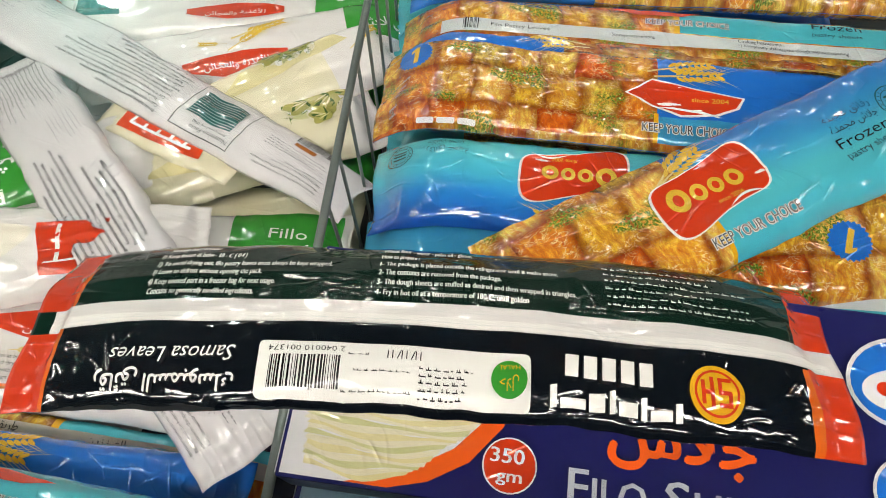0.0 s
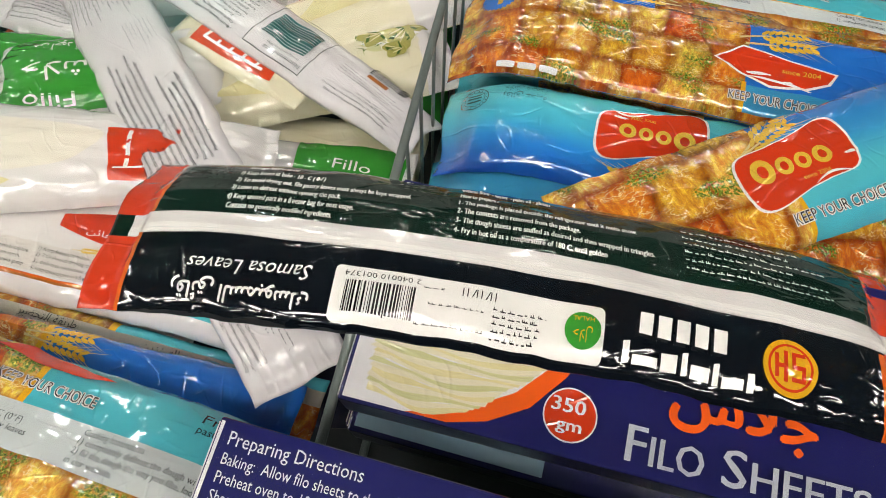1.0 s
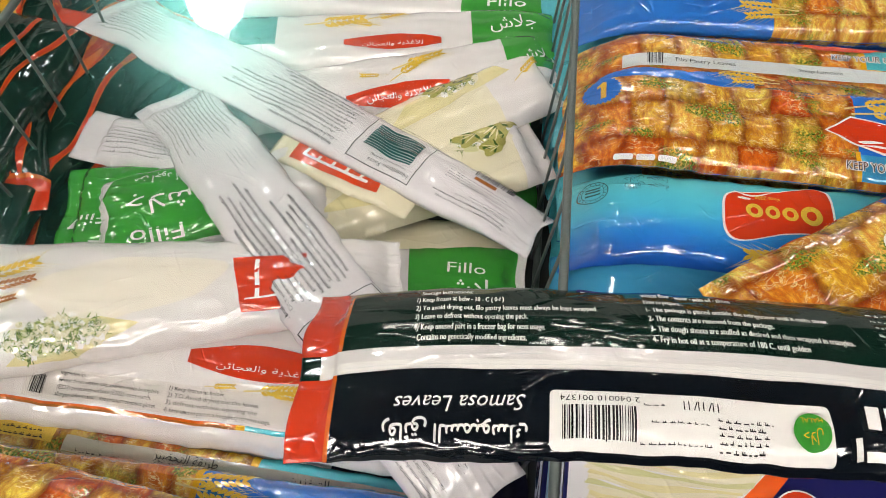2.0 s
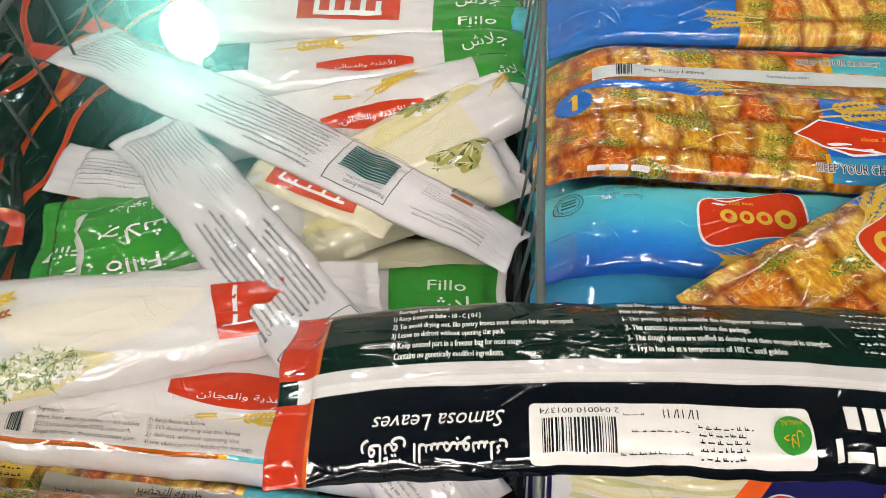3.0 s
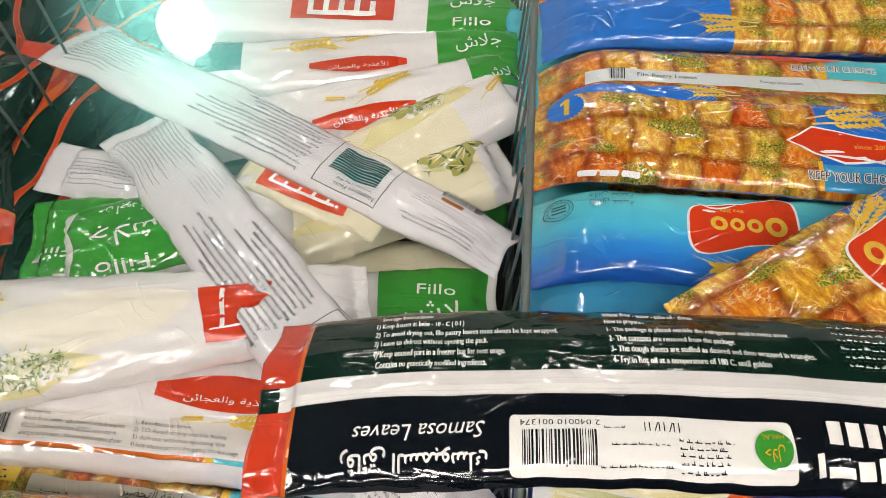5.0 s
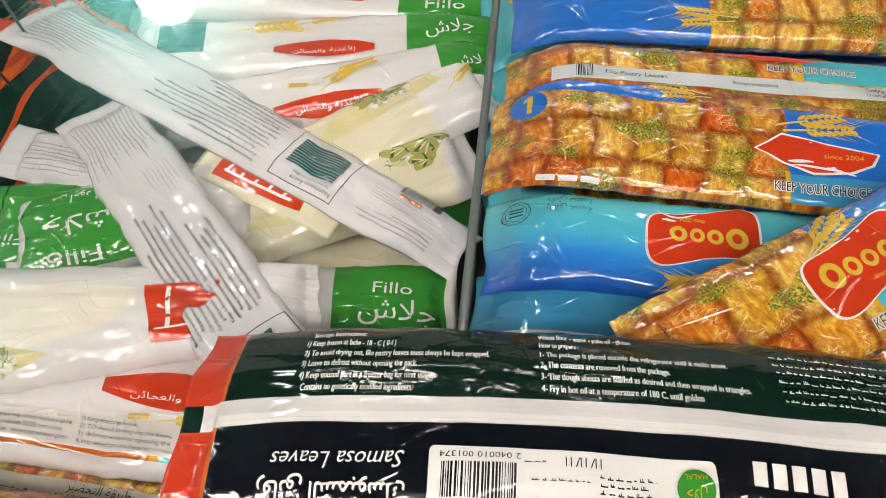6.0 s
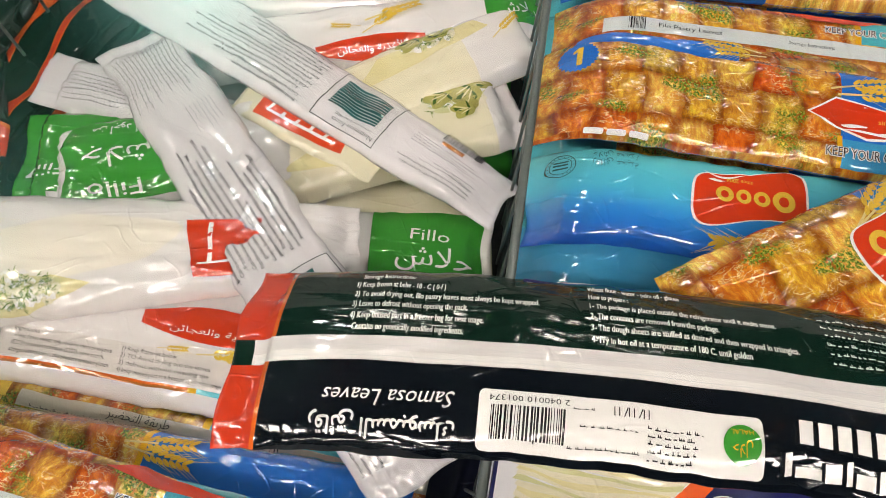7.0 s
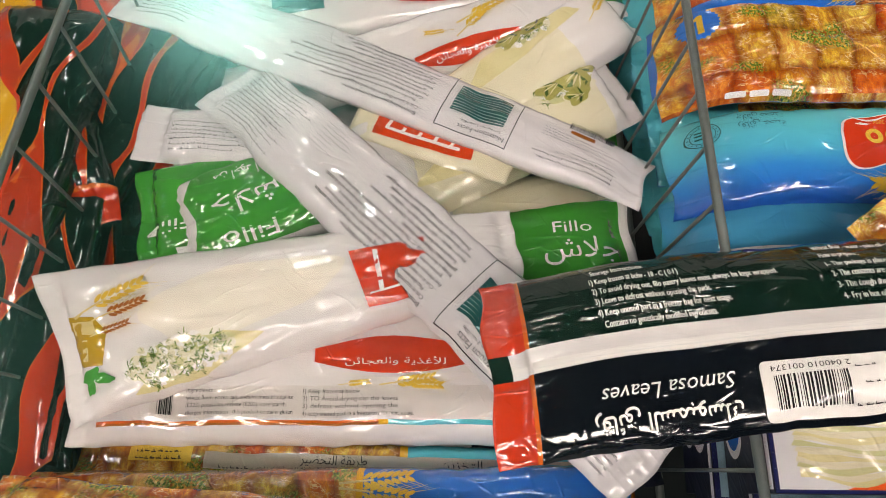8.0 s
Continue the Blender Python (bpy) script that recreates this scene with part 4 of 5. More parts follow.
G4 = Pack("filo_bag", "cream filo bag with lettuce picture", "food pack", (-0.126, 0.358, 0.590), 28, 0.20, 0.062, 0.017, seed=34, group="white filo bags", wr=0.0018)
G4.wrap(M_CREAM, [(0.135, 0.20, 0.0, 0.062, M_WHITE), (0.0, 0.02, 0, 0.062, M_WHITE)], label="cream printed film")
G4.shapes("dough_fold", [[(0.04, 0.030), (0.10, 0.034), (0.16, 0.044), (0.15, 0.054), (0.07, 0.050)]], M_PASTRY, "folded dough print")
herbs(G4, 0.110, 0.050, 0.022, 0.007, 90)
lettuce(G4, [(0.098, 0.052, 0.012, 0.006, 10), (0.118, 0.053, 0.013, 0.006, -8)])
wheat_print(G4, [(0.168, 0.036, 30, 0.026)])
G5 = Pack("filo_bag", "cream filo bag with leafy salad end", "food pack", (-0.155, 0.303, 0.584), 20, 0.215, 0.066, 0.018, seed=35, group="white filo bags", wr=0.0018)
G5.wrap(M_CREAM, [(0.19, 0.215, 0, 0.066, M_WHITE)], label="cream printed film")
herbs(G5, 0.168, 0.044, 0.026, 0.012, 120)
lettuce(G5, [(0.158, 0.047, 0.013, 0.008, 12), (0.178, 0.044, 0.012, 0.011, 40), (0.190, 0.052, 0.009, 0.007, -20), (0.172, 0.032, 0.010, 0.006, 0)])
G5.shapes("dough_fold", [[(0.03, 0.02), (0.10, 0.010), (0.15, 0.02), (0.13, 0.03), (0.06, 0.034)]], M_PASTRY, "folded dough print")

G6 = Pack("filo_bag", "white filo bag with red brand panel under the sleeves", "food pack", (-0.203, 0.303, 0.6085), -26, 0.120, 0.044, 0.004, seed=36, group="white filo bags", wr=0.0012, rx=-6)
G6.wrap(M_CREAM, label="white film")
G6.under = G6.shapes("brand_square", [[(0.018, 0.006), (0.092, 0.008), (0.090, 0.041), (0.020, 0.040)]], M_ORANGERED, "red brand panel")
G6.shapes("brand_strokes", [[(0.026 + 0.012 * i, 0.014), (0.0285 + 0.012 * i, 0.014), (0.0325 + 0.012 * i, 0.026 + 0.004 * (i % 2)), (0.030 + 0.012 * i, 0.026 + 0.004 * (i % 2))] for i in range(5)] + [rect(0.026, 0.012, 0.082, 0.0142, 0.001)], M_INKW, "", 0.005)
G6.under = None

# ---- dark packs in the next bin ----
def ribbon(p, c):
    """A winding printed ribbon that swells and narrows, with a thin bright edge."""
    a, b, k, q = p.rnd.uniform(0.006, 0.013), p.rnd.uniform(0, 6.28), p.rnd.uniform(16, 30), p.rnd.uniform(0, 6.28)
    for m, g, nm in ((M_ORANGE, 0.0007, "ribbon_edge"), (M_RIBBON, 0.0, "ribbon")):
        top, low = [], []
        for i in range(33):
            u = 0.027 + 0.306 * i / 32
            mid = c + a * math.sin(k * u + b) + 0.004 * math.sin(61 * u + q)
            wid = 0.0006 + 0.0120 * max(0.0, math.sin(25 * u + q)) ** 1.5 + 0.0016 * abs(math.sin(9 * u + b)) + g
            top.append((u, mid + wid))
            low.append((u, mid - wid))
        p.shapes(nm, [[low[i], low[i + 1], top[i + 1], top[i]] for i in range(32)], m, "winding red ribbon print", 0)


def dark_pack(at, yaw, seed, panel, **kw):
    p = Pack("samosa_pack", "dark green samosa pack with red and orange ends", "food pack", at, yaw, 0.36, 0.095, 0.020, seed=seed, group="dark samosa packs", wr=0.0026, fin=(0.018, 0.018), **kw)
    p.wrap(M_GREENBLACK, [(0, 0.024, 0, 0.095, M_RED), (0.024, 0.027, 0, 0.095, M_ORANGE), (0.336, 0.36, 0, 0.095, M_RED)], label="glossy dark film")
    for c in (0.019, 0.048, 0.077):
        ribbon(p, c + p.rnd.uniform(-0.006, 0.006))
    if panel:
        p.shapes("panel_edge", [ellipse(0.21, 0.062, 0.062, 0.029, 4, 24, 0.08)], M_RED, "red panel edge")
        p.shapes("panel", [ellipse(0.21, 0.062, 0.058, 0.026, 4, 24, 0.08)], M_YELLOW, "yellow panel")
        p.shapes("brand_blocks", [rect(0.18 + 0.012 * i, 0.058, 0.188 + 0.012 * i, 0.066) for i in range(5)], M_INKW, "", 0)
    return p


dark_pack((-0.512, 0.290, 0.604), 76, 41, True)
dark_pack((-0.470, 0.330, 0.580), 62, 42, False, rx=10)
dark_pack((-0.505, 0.190, 0.588), 82, 43, False, ry=4)
dark_pack((-0.610, 0.240, 0.590), 80, 44, True)
dark_pack((-0.505, 0.445, 0.590), 98, 45, True)
dark_pack((-0.600, 0.080, 0.580), 66, 46, True)
dark_pack((-0.500, 0.060, 0.572), 95, 47, False)
dark_pack((-0.440, 0.480, 0.560), 55, 48, False)
dark_pack((-0.445, 0.300, 0.555), 76, 49, False)

# ---- blue filo packs ----
def blue_pack(label, at, yaw, L, W, T, seed, **kw):
    return Pack("filo_pack", label, "food pack", at, yaw, L, W, T, seed=seed, group="blue filo packs", **{"flat": 2.2, **kw})


J1 = blue_pack("blue filo pack with baklava picture half showing", (0.168, 0.421, 0.650), -4, 0.385, 0.066, 0.009, 51, droop=0.022)
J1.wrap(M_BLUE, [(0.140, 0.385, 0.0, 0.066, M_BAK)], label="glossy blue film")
wheat_print(J1, [(0.142, 0.020, 176, 0.034), (0.142, 0.014, 186, 0.030)])
J0 = blue_pack("blue filo pack at the back of the bin", (0.168, 0.486, 0.642), -2, 0.385, 0.070, 0.010, 52, droop=0.02)
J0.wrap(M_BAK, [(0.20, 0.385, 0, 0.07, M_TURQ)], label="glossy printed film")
bow_logo(J0, 0.185, 0.034, 0, 1.0)
J2 = blue_pack("baklava printed filo pack with pale label strip", (0.160, 0.348, 0.655), -6.3, 0.385, 0.054, 0.008, 53, droop=0.03)
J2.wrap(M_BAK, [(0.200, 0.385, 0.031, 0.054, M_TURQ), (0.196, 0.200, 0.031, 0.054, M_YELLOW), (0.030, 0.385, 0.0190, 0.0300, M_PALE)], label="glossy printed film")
J2.words("label_text", [("Filo Pastry Leaves", 0.066, 0.0230, 0.0036, 0.042, 0, False), ("Storage Instructions", 0.152, 0.0230, 0.0030, 0.030, 0, False), ("Cooking Instructions :", 0.240, 0.0262, 0.0030, 0.032, 0, False), ("1) completely defrost the dough without opening", 0.240, 0.0215, 0.0030, 0.075, 0, False)], M_INK, "small black print")
J2.shapes("barcode", barcode(0.046, 0.0195, 0.058, 0.0295, J2.rnd), M_INK, "")
J2.shapes("badge", [[(0.150, 0.048), (0.17, 0.0515), (0.215, 0.0505), (0.202, 0.046), (0.17, 0.045)]], M_RED, "red brand badge")
keep_choice(J2, 0.176, 0.0365, 0, 0.0050)
J2.words("frozen_text", [("Frozen", 0.292, 0.0430, 0.0048, 0.034, 0, False), ("pastry sheets", 0.292, 0.0370, 0.0034, 0.034, 0, False)], M_INK)
J2.shapes("label_round", [rect(0.352, 0.0192, 0.3640, 0.0298, 0.004)], M_PALE, "", 0)
J2b = blue_pack("blue edged filo pack under its neighbours", (0.150, 0.3135, 0.6585), -6.0, 0.385, 0.056, 0.006, 54, droop=0.046)
J2b.wrap(M_BLUE, [(0.125, 0.385, 0, 0.056, M_BAKS)], label="glossy blue film")
wheat_print(J2b, [(0.125, 0.050, 176, 0.030), (0.130, 0.045, 184, 0.026)])
J3 = blue_pack("glossy filo pack with golden baklava picture", (0.1500, 0.2907, 0.660), -7.0, 0.394, 0.075, 0.009, 55, wr=0.0014, droop=0.027)
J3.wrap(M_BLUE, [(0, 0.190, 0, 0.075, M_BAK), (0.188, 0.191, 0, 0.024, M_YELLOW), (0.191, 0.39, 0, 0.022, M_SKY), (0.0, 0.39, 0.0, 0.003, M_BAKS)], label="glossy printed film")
star_badge(J3, 0.024, 0.0600, 0.0122, 0)
wheat_print(J3, [(0.200, 0.060, 14, 0.036), (0.205, 0.054, 6, 0.036)])
J3.shapes("badge_edge", [[(0.168, 0.0370), (0.186, 0.0500), (0.214, 0.0450), (0.247, 0.0410), (0.243, 0.0320), (0.228, 0.0240), (0.205, 0.0220), (0.186, 0.0280)]], M_INKW, "white badge edge")
J3.under = J3.shapes("badge", [[(0.170, 0.0370), (0.186, 0.0485), (0.214, 0.0438), (0.245, 0.0398), (0.241, 0.0325), (0.227, 0.0255), (0.205, 0.0235), (0.187, 0.0288)]], M_RED, "red brand badge")
J3.shapes("badge_fold", [[(0.188, 0.0275), (0.200, 0.0268), (0.216, 0.0255), (0.229, 0.0225), (0.231, 0.0232), (0.218, 0.0268), (0.200, 0.0282)]], M_INKW, "", 0)
J3.words("small_print", [("since 2004", 0.212, 0.0345, 0.0034, 0.024, 0, False)], M_GOLD)
J3.under = None
keep_choice(J3, 0.180, 0.0085, 0)
J3.shapes("side_label", [rect(0.262, 0.0690, 0.345, 0.0745, 0.0015)], M_GOLD, "yellow side label", 0.005)
J3.shapes("side_print", bars(0.268, 0.0698, 0.340, 0.0740, 2, J3.rnd, 0.1, 0.5), M_INK, "", 0)
J3.shapes("label_tabs", [rect(0.032 + 0.014 * i, 0.0006, 0.044 + 0.014 * i, 0.0036, 0.001) for i in range(3)], M_INKW)
J4 = blue_pack("turquoise filo pack lying upside down", (0.141, 0.224, 0.648), -6.0, 0.385, 0.067, 0.009, 56, wr=0.0010, droop=0.030)
J4.wrap(M_TB, label="turquoise to blue film")
bow_logo(J4, 0.136, 0.0415, 180, 1.12)
seal(J4, 0.020, 0.052, 0.0085)
J4.words("arabic_text", [(AR_DOUGH, 0.052, 0.0535, 0.0046, 0.028, 180, True), (AR_FROZEN, 0.052, 0.0600, 0.0046, 0.028, 180, True)], M_TEAL)
wheat_print(J4, [(0.140, 0.010, 182, 0.036), (0.142, 0.004, 172, 0.034)])
J5 = blue_pack("light blue filo pack under its neighbours", (0.132, 0.178, 0.630), -6, 0.38, 0.066, 0.010, 57, wr=0.0009, droop=0.03)
J5.wrap(M_SKY, [(0, 0.38, 0, 0.022, M_WHITE)], label="light blue film")
J6 = blue_pack("filo pack lying askew with baklava picture and red badge", (0.2030, 0.2220, 0.691), 26.3, 0.385, 0.079, 0.011, 58, wr=0.0012, puff=(10, 4), rx=-5)
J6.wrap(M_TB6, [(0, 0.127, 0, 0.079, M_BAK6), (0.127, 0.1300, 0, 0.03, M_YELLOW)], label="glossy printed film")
wheat_print(J6, [(0.128, 0.066, 32, 0.040), (0.124, 0.060, 20, 0.038)])
bow_logo(J6, 0.139, 0.0425, 0, 1.15)
keep_choice(J6, 0.118, 0.0085, 0)
J6.words("frozen_text", [("Frozen", 0.222, 0.0300, 0.0066, 0.036, 0, False), ("pastry sheets", 0.222, 0.0225, 0.0048, 0.036, 0, False), (AR_FROZEN, 0.240, 0.0400, 0.0052, 0.034, 0, True), (AR_DOUGH, 0.240, 0.0480, 0.0052, 0.034, 0, True)], M_INK)
seal(J6, 0.272, 0.044, 0.011)
J7 = blue_pack("filo pack with baklava picture under the askew pack", (0.315, 0.192, 0.655), 2, 0.36, 0.080, 0.010, 59)
J7.wrap(M_BAK6, label="glossy printed film")
star_badge(J7, 0.112, 0.036, 0.014, 160)
J8 = blue_pack("pale blue filo pack at the bin front", (0.345, 0.136, 0.638), -4, 0.30, 0.055, 0.018, 60)
J8.wrap(M_TURQ, [(0, 0.3, 0.03, 0.05, M_PALE)], label="pale blue film")
J9 = blue_pack("filo pack with green pistachio print", (0.500, 0.335, 0.640), 60, 0.30, 0.08, 0.02, 61)
J9.wrap(M_BAK, [(0.2, 0.3, 0, 0.08, M_TURQ)], label="glossy printed film")

M1 = blue_pack("filo pack edge with yellow and grey labels", (-0.285, 0.069, 0.586), -8.7, 0.36, 0.060, 0.012, 62)
M1.wrap(M_BAKS, [(0.040, 0.080, 0.0450, 0.0555, M_GOLD), (0.088, 0.36, 0.0415, 0.0520, M_GREY), (0.215, 0.36, 0.052, 0.06, M_TURQ), (0.211, 0.216, 0.052, 0.06, M_YELLOW)], label="glossy printed film")
M1.words("label_text", [(AR_PREP, 0.170, 0.0460, 0.0055, 0.042, 0, True), (AR_STORE, 0.250, 0.0450, 0.0055, 0.026, 0, True)], M_INK)
M1.shapes("arabic_lines", bars(0.098, 0.0422, 0.25, 0.0450, 1, M1.rnd, 0.1, 0.6) + bars(0.045, 0.0462, 0.076, 0.0545, 2, M1.rnd, 0.1, 0.5), M_INK, "small print", 0)
M2 = blue_pack("deep blue filo pack with wheat ears", (-0.296, 0.0590, 0.610), -6.6, 0.365, 0.050, 0.018, 63)
M2.wrap(M_BLUE, [(0, 0.203, 0, 0.050, M_BAK), (0.201, 0.205, 0, 0.050, M_YELLOW)], label="glossy blue film")
wheat_print(M2, [(0.208, 0.042, 6, 0.034), (0.208, 0.036, -6, 0.034)])
M3 = blue_pack("filo pack with cooking instructions strip", (-0.297, 0.0255, 0.668), -11.5, 0.37, 0.088, 0.012, 64, wr=0.0014, rx=-25, flat=3.0)
M3.wrap(M_TURQ, [(0, 0.232, 0.0515, 0.088, M_BAK), (0.232, 0.236, 0.0515, 0.088, M_YELLOW), (0, 0.37, 0, 0.027, M_BAK6), (0.0, 0.362, 0.027, 0.0515, M_PALE)], label="glossy printed film")
M3.shapes("badge", [[(0.198, 0.080), (0.216, 0.086), (0.272, 0.0790), (0.256, 0.0750), (0.228, 0.0745)]], M_RED, "red brand badge")
keep_choice(M3, 0.213, 0.0600, 0)
M3.words("frozen_text", [("Frozen", 0.327, 0.0720, 0.0058, 0.034, 0, False), ("pastry sheets", 0.327, 0.0660, 0.0042, 0.034, 0, False)], M_INK)
M3.words("cooking_text", [(s, 0.276, 0.0455 - 0.0052 * i, 0.0036, w, 0, False) for i, (s, w) in enumerate((("Cooking Instructions :", 0.036), ("1) completely defrost the dough without", 0.075), ("2) fill the dough the way you like, look for", 0.075), ("in our website.", 0.026)))]
         + [(s, 0.170, 0.0455 - 0.0052 * i, 0.0034, w, 0, False) for i, (s, w) in enumerate((("Storage Instructions :", 0.034), ("1) keep frozen at below - 18\u00b0C (0\u00b0F)", 0.074), ("2) TO Avoid drying out, filo pastry leaves", 0.080)))], M_INK, "black instructions print")

# ---- navy filo boxes ----
BL, BW, BH = 0.330, 0.118, 0.034


def filo_box(label, at, yaw, kind):
    """A carton: top at z = BH in its own space; print lies on its top and left end."""
    p = Pack("filo_box", label, "box", (at[0], at[1], at[2]), yaw, BL, BW, 0.0, seed=70 + kind, group="navy filo boxes", wr=0.0, fin=(0, 0))
    bm = box_bm(-BL / 2, BL / 2, -BW / 2, BW / 2, -BH, 0, 0.0012)
    uvl = bm.loops.layers.uv.new("print")
    # Upright faces take the navy that has shade painted in.
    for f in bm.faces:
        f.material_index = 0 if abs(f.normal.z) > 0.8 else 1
        for l in f.loops:
            l[uvl].uv = (l.vert.co.x + l.vert.co.z, l.vert.co.y + l.vert.co.z)
    part("carton", bm, [M_NAVY, M_NAVYSHADE], p.root, "navy printed carton", False)
    ends = []
    for r, m, nm in ((1.0, M_CARDW, "end_badge"), (0.82, M_BLUE, "end_badge_inner"), (0.5, M_RED, "end_badge_stroke")):
        bm = bmesh.new()
        ys = [(0.030 * r * math.cos(2 * math.pi * i / 28) * 0.8, 0.0135 * r * math.sin(2 * math.pi * i / 28) * (0.4 if r < 0.6 else 1)) for i in range(28)]
        bm.faces.new([bm.verts.new((-BL / 2 - 0.0005 - (1 - r) * 0.0015, y - 0.008, -BH / 2 + z)) for y, z in ys])
        part(nm, bm, m, p.root, "", False)
    bm = box_bm(-BL / 2 - 0.0006, -BL / 2 - 0.0001, -BW / 2 + 0.002, BW / 2 - 0.002, -0.0045, -0.0015)
    part("end_stripe", bm, M_CARDW, p.root, "white stripe", False)
    return p


def flat_F(p):
    """Print on a carton lies on a plain face."""
    p.rise = 0.00012
    p.F = lambda u, v, lift=0.0, under=False: Vector((u - BL / 2, v - BW / 2, lift * 0.7))
    return p


K = flat_F(filo_box("navy filo sheets box with pastry picture", (0.0960, 0.0785, 0.718), -7.6, 1))
K.under = K.shapes("picture_ground", [[(0.002, 0.002), (0.038, 0.002), (0.062, 0.010), (0.082, 0.022), (0.096, 0.040), (0.106, 0.062), (0.108, 0.116), (0.002, 0.116)]], M_CARDW, "white picture ground", 0)
K.under = None
K.shapes("orange_sweep", [[(0.032, 0.002), (0.052, 0.002), (0.070, 0.007), (0.088, 0.018), (0.102, 0.036), (0.112, 0.060), (0.114, 0.116), (0.107, 0.116), (0.105, 0.062), (0.095, 0.040), (0.080, 0.023), (0.060, 0.011)]], M_ORINK, "orange sweep", 0)
for i in range(16):
    y, sh = 0.0075 + 0.0023 * i, 0.0012 * math.sin(i * 1.9)
    right = min(0.060 + 0.0026 * i, 0.094)
    K.shapes("pastry_sheet", [[(0.012 + sh - 0.0003 * i, y)] + [(0.012 + (right - 0.012) * k / 10, y + 0.0012 * math.sin(k * 0.8 + i) - 0.0035 * math.sin(k * 0.31)) for k in range(1, 11)]
                              + [(right + 0.0015, y + 0.003)] + [(right - (right - 0.012) * k / 10, y + 0.0030 + 0.0010 * math.sin(k * 0.7 + i * 2) - 0.003 * math.sin((10 - k) * 0.31)) for k in range(1, 11)]],
             (M_PASTRY, M_CREAM, M_HERB, M_CREAM)[i % 4 if i < 13 else 1], "printed pastry sheet", 0)
K.shapes("plate", [ellipse(0.058, 0.054, 0.026, 0.008)], M_INKW, "printed plate", 0)
K.shapes("cake", [[(0.044, 0.052), (0.056, 0.049), (0.066, 0.053), (0.064, 0.061), (0.046, 0.061)]], M_BROWN, "printed cake piece", 0)
K.shapes("weight_edge", [ellipse(0.1064, 0.0190, 0.0126, 0.0126)], M_CARDW, "", 0)
K.under = K.shapes("weight_disc", [ellipse(0.1064, 0.0190, 0.0119, 0.0119)], M_RED, "red weight disc", 0)
K.words("weight", [("350", 0.1050, 0.0200, 0.0066, 0.0155, 0, True), ("gm", 0.1064, 0.0118, 0.0056, 0.0115, 0, True)], M_CARDW)
K.words("weight", [("350", 0.1054, 0.0200, 0.0066, 0.0155, 0, True), ("gm", 0.1068, 0.0118, 0.0056, 0.0115, 0, True)], M_CARDW)
K.under = None
for sx, sy in ((-0.0008, 0), (0.0008, 0), (0, 0.0008), (0, -0.0008)):
    K.words("arabic_title", [(AR_FILLO, 0.184 + sx, 0.0315 + sy, 0.0190, 0.066, 0, True)], M_ORINK, "orange arabic title")
K.words("title", [("F", 0.1332, 0.0055, 0.0168, 0.0085, 0, False), ("ILO", 0.1440, 0.0055, 0.0135, 0.0240, 0, False), ("S", 0.1765, 0.0055, 0.0168, 0.0105, 0, False), ("HEETS", 0.1895, 0.0055, 0.0135, 0.0520, 0, False)], M_SILVER, "silver title lettering")
K.words("title", [("F", 0.1338, 0.0055, 0.0168, 0.0085, 0, False), ("ILO", 0.1446, 0.0055, 0.0135, 0.0240, 0, False), ("S", 0.1771, 0.0055, 0.0168, 0.0105, 0, False), ("HEETS", 0.1901, 0.0055, 0.0135, 0.0520, 0, False)], M_SILVER)
K.shapes("brand_oval", [ellipse(0.290, 0.082, 0.029, 0.023, 8)], M_CARDW, "", 0)
K.shapes("brand_oval_inner", [ellipse(0.290, 0.082, 0.027, 0.021, 8)], M_BLUE, "blue brand oval", 0)
K.shapes("brand_wave", [ellipse(0.290, 0.078, 0.022, 0.011, 4)], M_CARDW, "white brand field", 0)
K.shapes("brand_strokes", [ellipse(0.279, 0.078, 0.004, 0.0035), rect(0.285, 0.075, 0.289, 0.083), rect(0.291, 0.074, 0.302, 0.078)], M_RED, "", 0)
K.shapes("brand_oval", [ellipse(0.285, 0.030, 0.017, 0.017)], M_CARDW, "", 0)
K.shapes("brand_oval_inner", [ellipse(0.285, 0.030, 0.0155, 0.0155)], M_BLUE, "", 0)
for i, (dx, dy) in enumerate(((0.002, -0.010), (-0.004, -0.004), (0.002, 0.0))):
    k2 = flat_F(filo_box("navy filo sheets box under another box", (0.0967 + dx, 0.0759 + dy, 0.6835 - 0.0345 * i), -8.5, 2 + i))
    k2.shapes("picture_ground", [rect(0.003, 0.003, 0.1, 0.115)], M_SKYIMG, "pale picture ground", 0)
Lb = flat_F(filo_box("navy filo box with white baking directions", (0.0446, -0.0600, 0.7700), -8.4, 5))
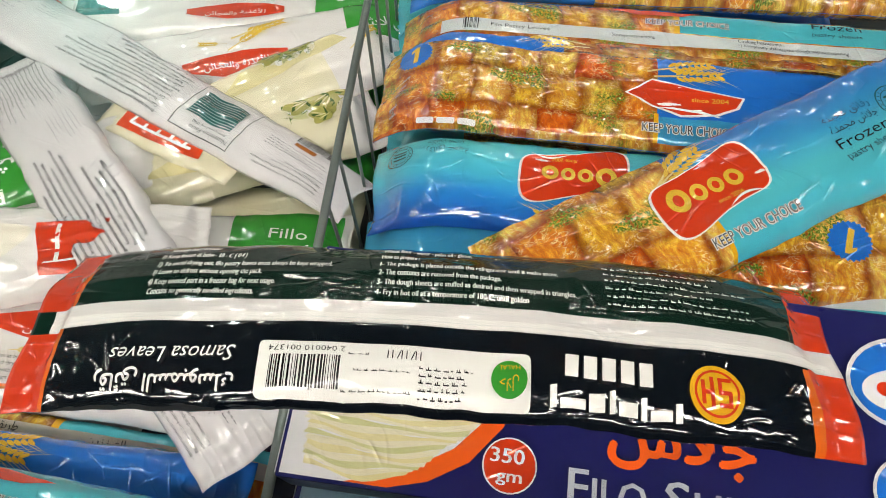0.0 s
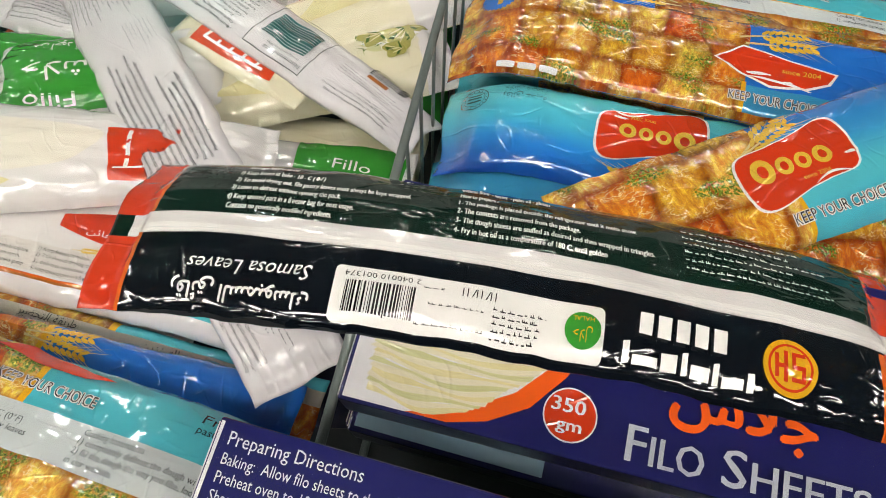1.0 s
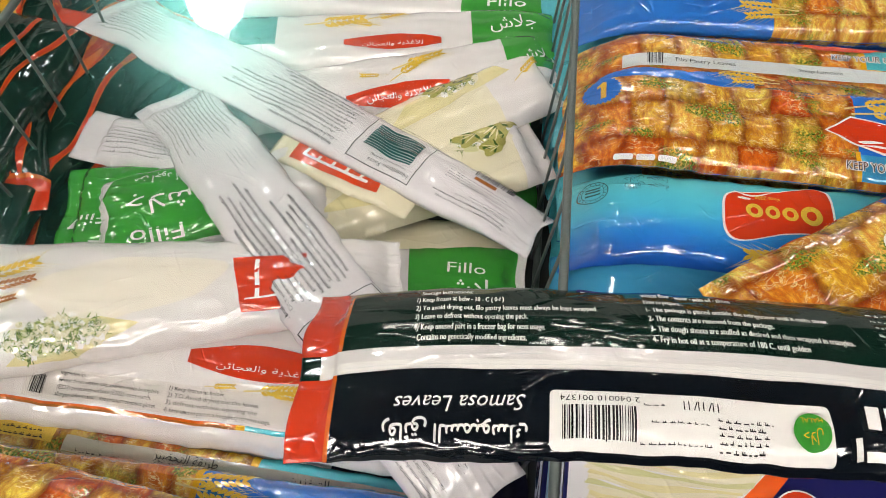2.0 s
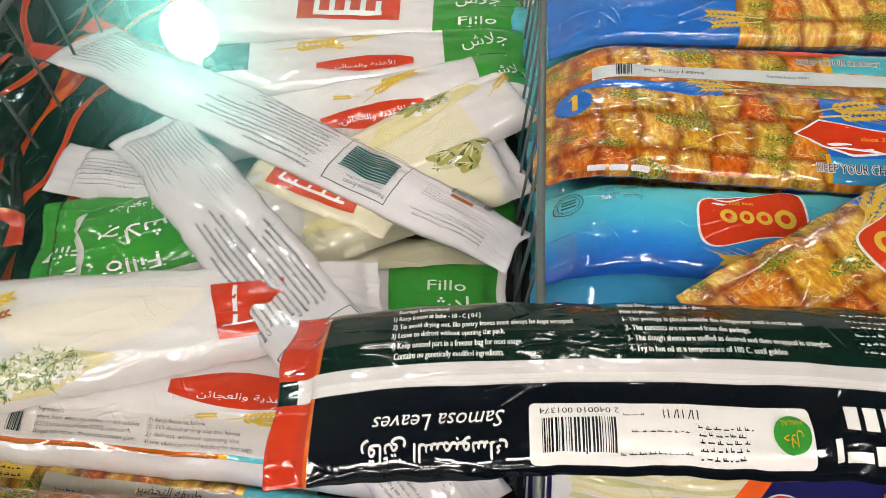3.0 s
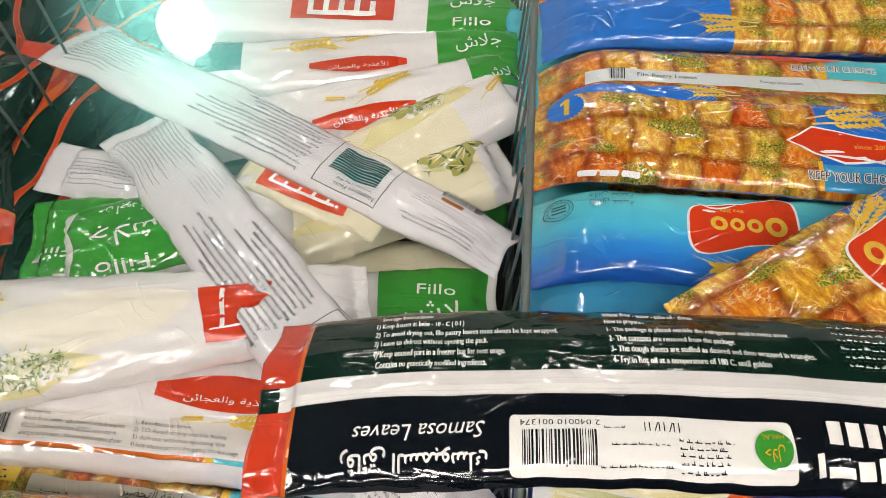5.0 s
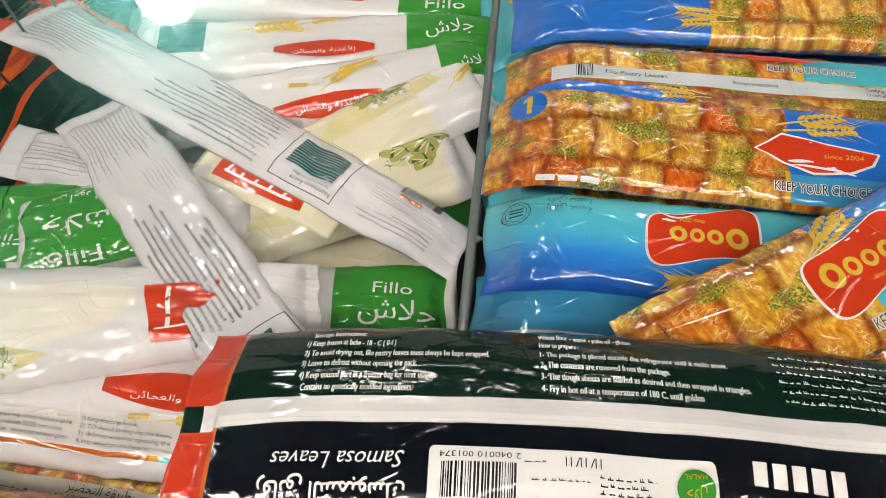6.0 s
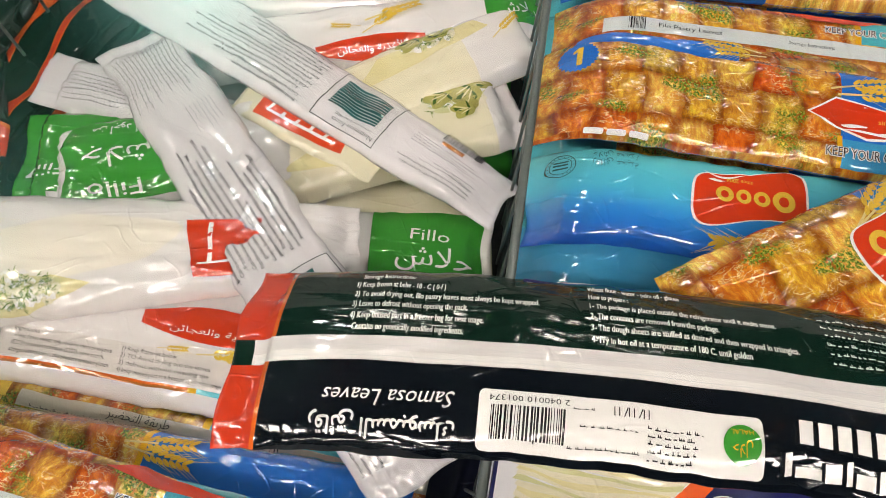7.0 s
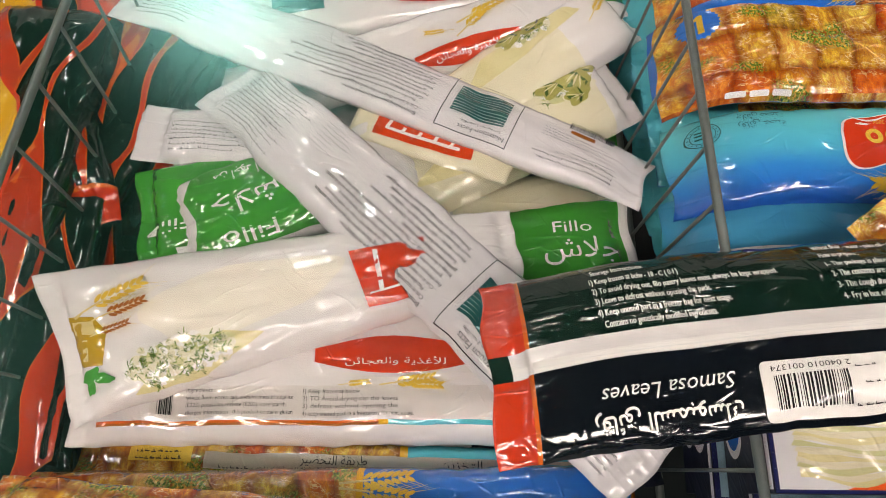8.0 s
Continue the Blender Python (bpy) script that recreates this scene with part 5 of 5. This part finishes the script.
Lb.words("directions", [("Preparing Directions", 0.006, 0.1085, 0.0053, 0.054, 0, False), ("Baking:  Allow filo sheets to thaw for 50-60 minutes", 0.006, 0.1012, 0.0044, 0.102, 0, False), ("Preheat oven to 180-200 \u00b0C", 0.006, 0.0944, 0.0044, 0.055, 0, False),
                        ("Shape the filo pastry as desired", 0.006, 0.0876, 0.0044, 0.063, 0, False), ("Lightly", 0.006, 0.0808, 0.0044, 0.014, 0, False)], M_CARDW, "white directions lettering")
Lb.shapes("left_edge", [rect(0.0010, 0.0015, 0.0024, 0.1165)], M_CARDW, "white carton edge", 0)
for i in range(5):
    flat_F(filo_box("navy filo sheets box in the front stack", (0.100, -0.0690, 0.7355 - 0.0345 * i), -8.4, 8 + i))

# ---- lower layers of packs that carry the heap ----
def filler(at, yaw, L, W, seed, mat, label, group, reg=()):
    p = Pack("filo_pack", label, "food pack", at, yaw, L, W, 0.022, seed=seed, group=group, wr=0.0034)
    p.wrap(mat, reg, step=0.005)


# The first bag's near-black end is painted shadow, not print.
for i in range(4):
    filler((-0.24 + 0.01 * i, 0.10 + 0.13 * i, BED + 0.008), 3 - 2 * i, 0.33, 0.12, 81 + i, M_WHITE, "white filo bag at the bottom of the bin", "white filo bags", [(0.25, 0.33, 0, 0.12, M_GREEN)] if i > 1 else [(0.2, 0.33, 0, 0.12, M_NAVYSHADE if i == 0 else M_CREAM)])
for i in range(5):
    filler((0.14, 0.10 + 0.085 * i, BED + 0.008), -3 + i, 0.37, 0.088, 91 + i, M_SKY, "blue filo pack at the bottom of the bin", "blue filo packs", [(0.0, 0.06, 0, 0.088, M_TURQ), (0.06, 0.18, 0, 0.088, M_BAKS)])
    filler((0.14, 0.12 + 0.085 * i, BED + 0.055), -3 + i, 0.37, 0.088, 101 + i, M_BLUE, "blue filo pack in the lower layer", "blue filo packs", [(0.0, 0.06, 0, 0.088, M_TURQ), (0.06, 0.18, 0, 0.088, M_BAKS)])
for i in range(3):
    filler((-0.30, -0.06 + 0.06 * i, BED + 0.006), -8, 0.36, 0.08, 111 + i, M_BLUE, "blue filo pack at the bottom of the bin", "blue filo packs", [(0.0, 0.18, 0, 0.08, M_BAKS)])
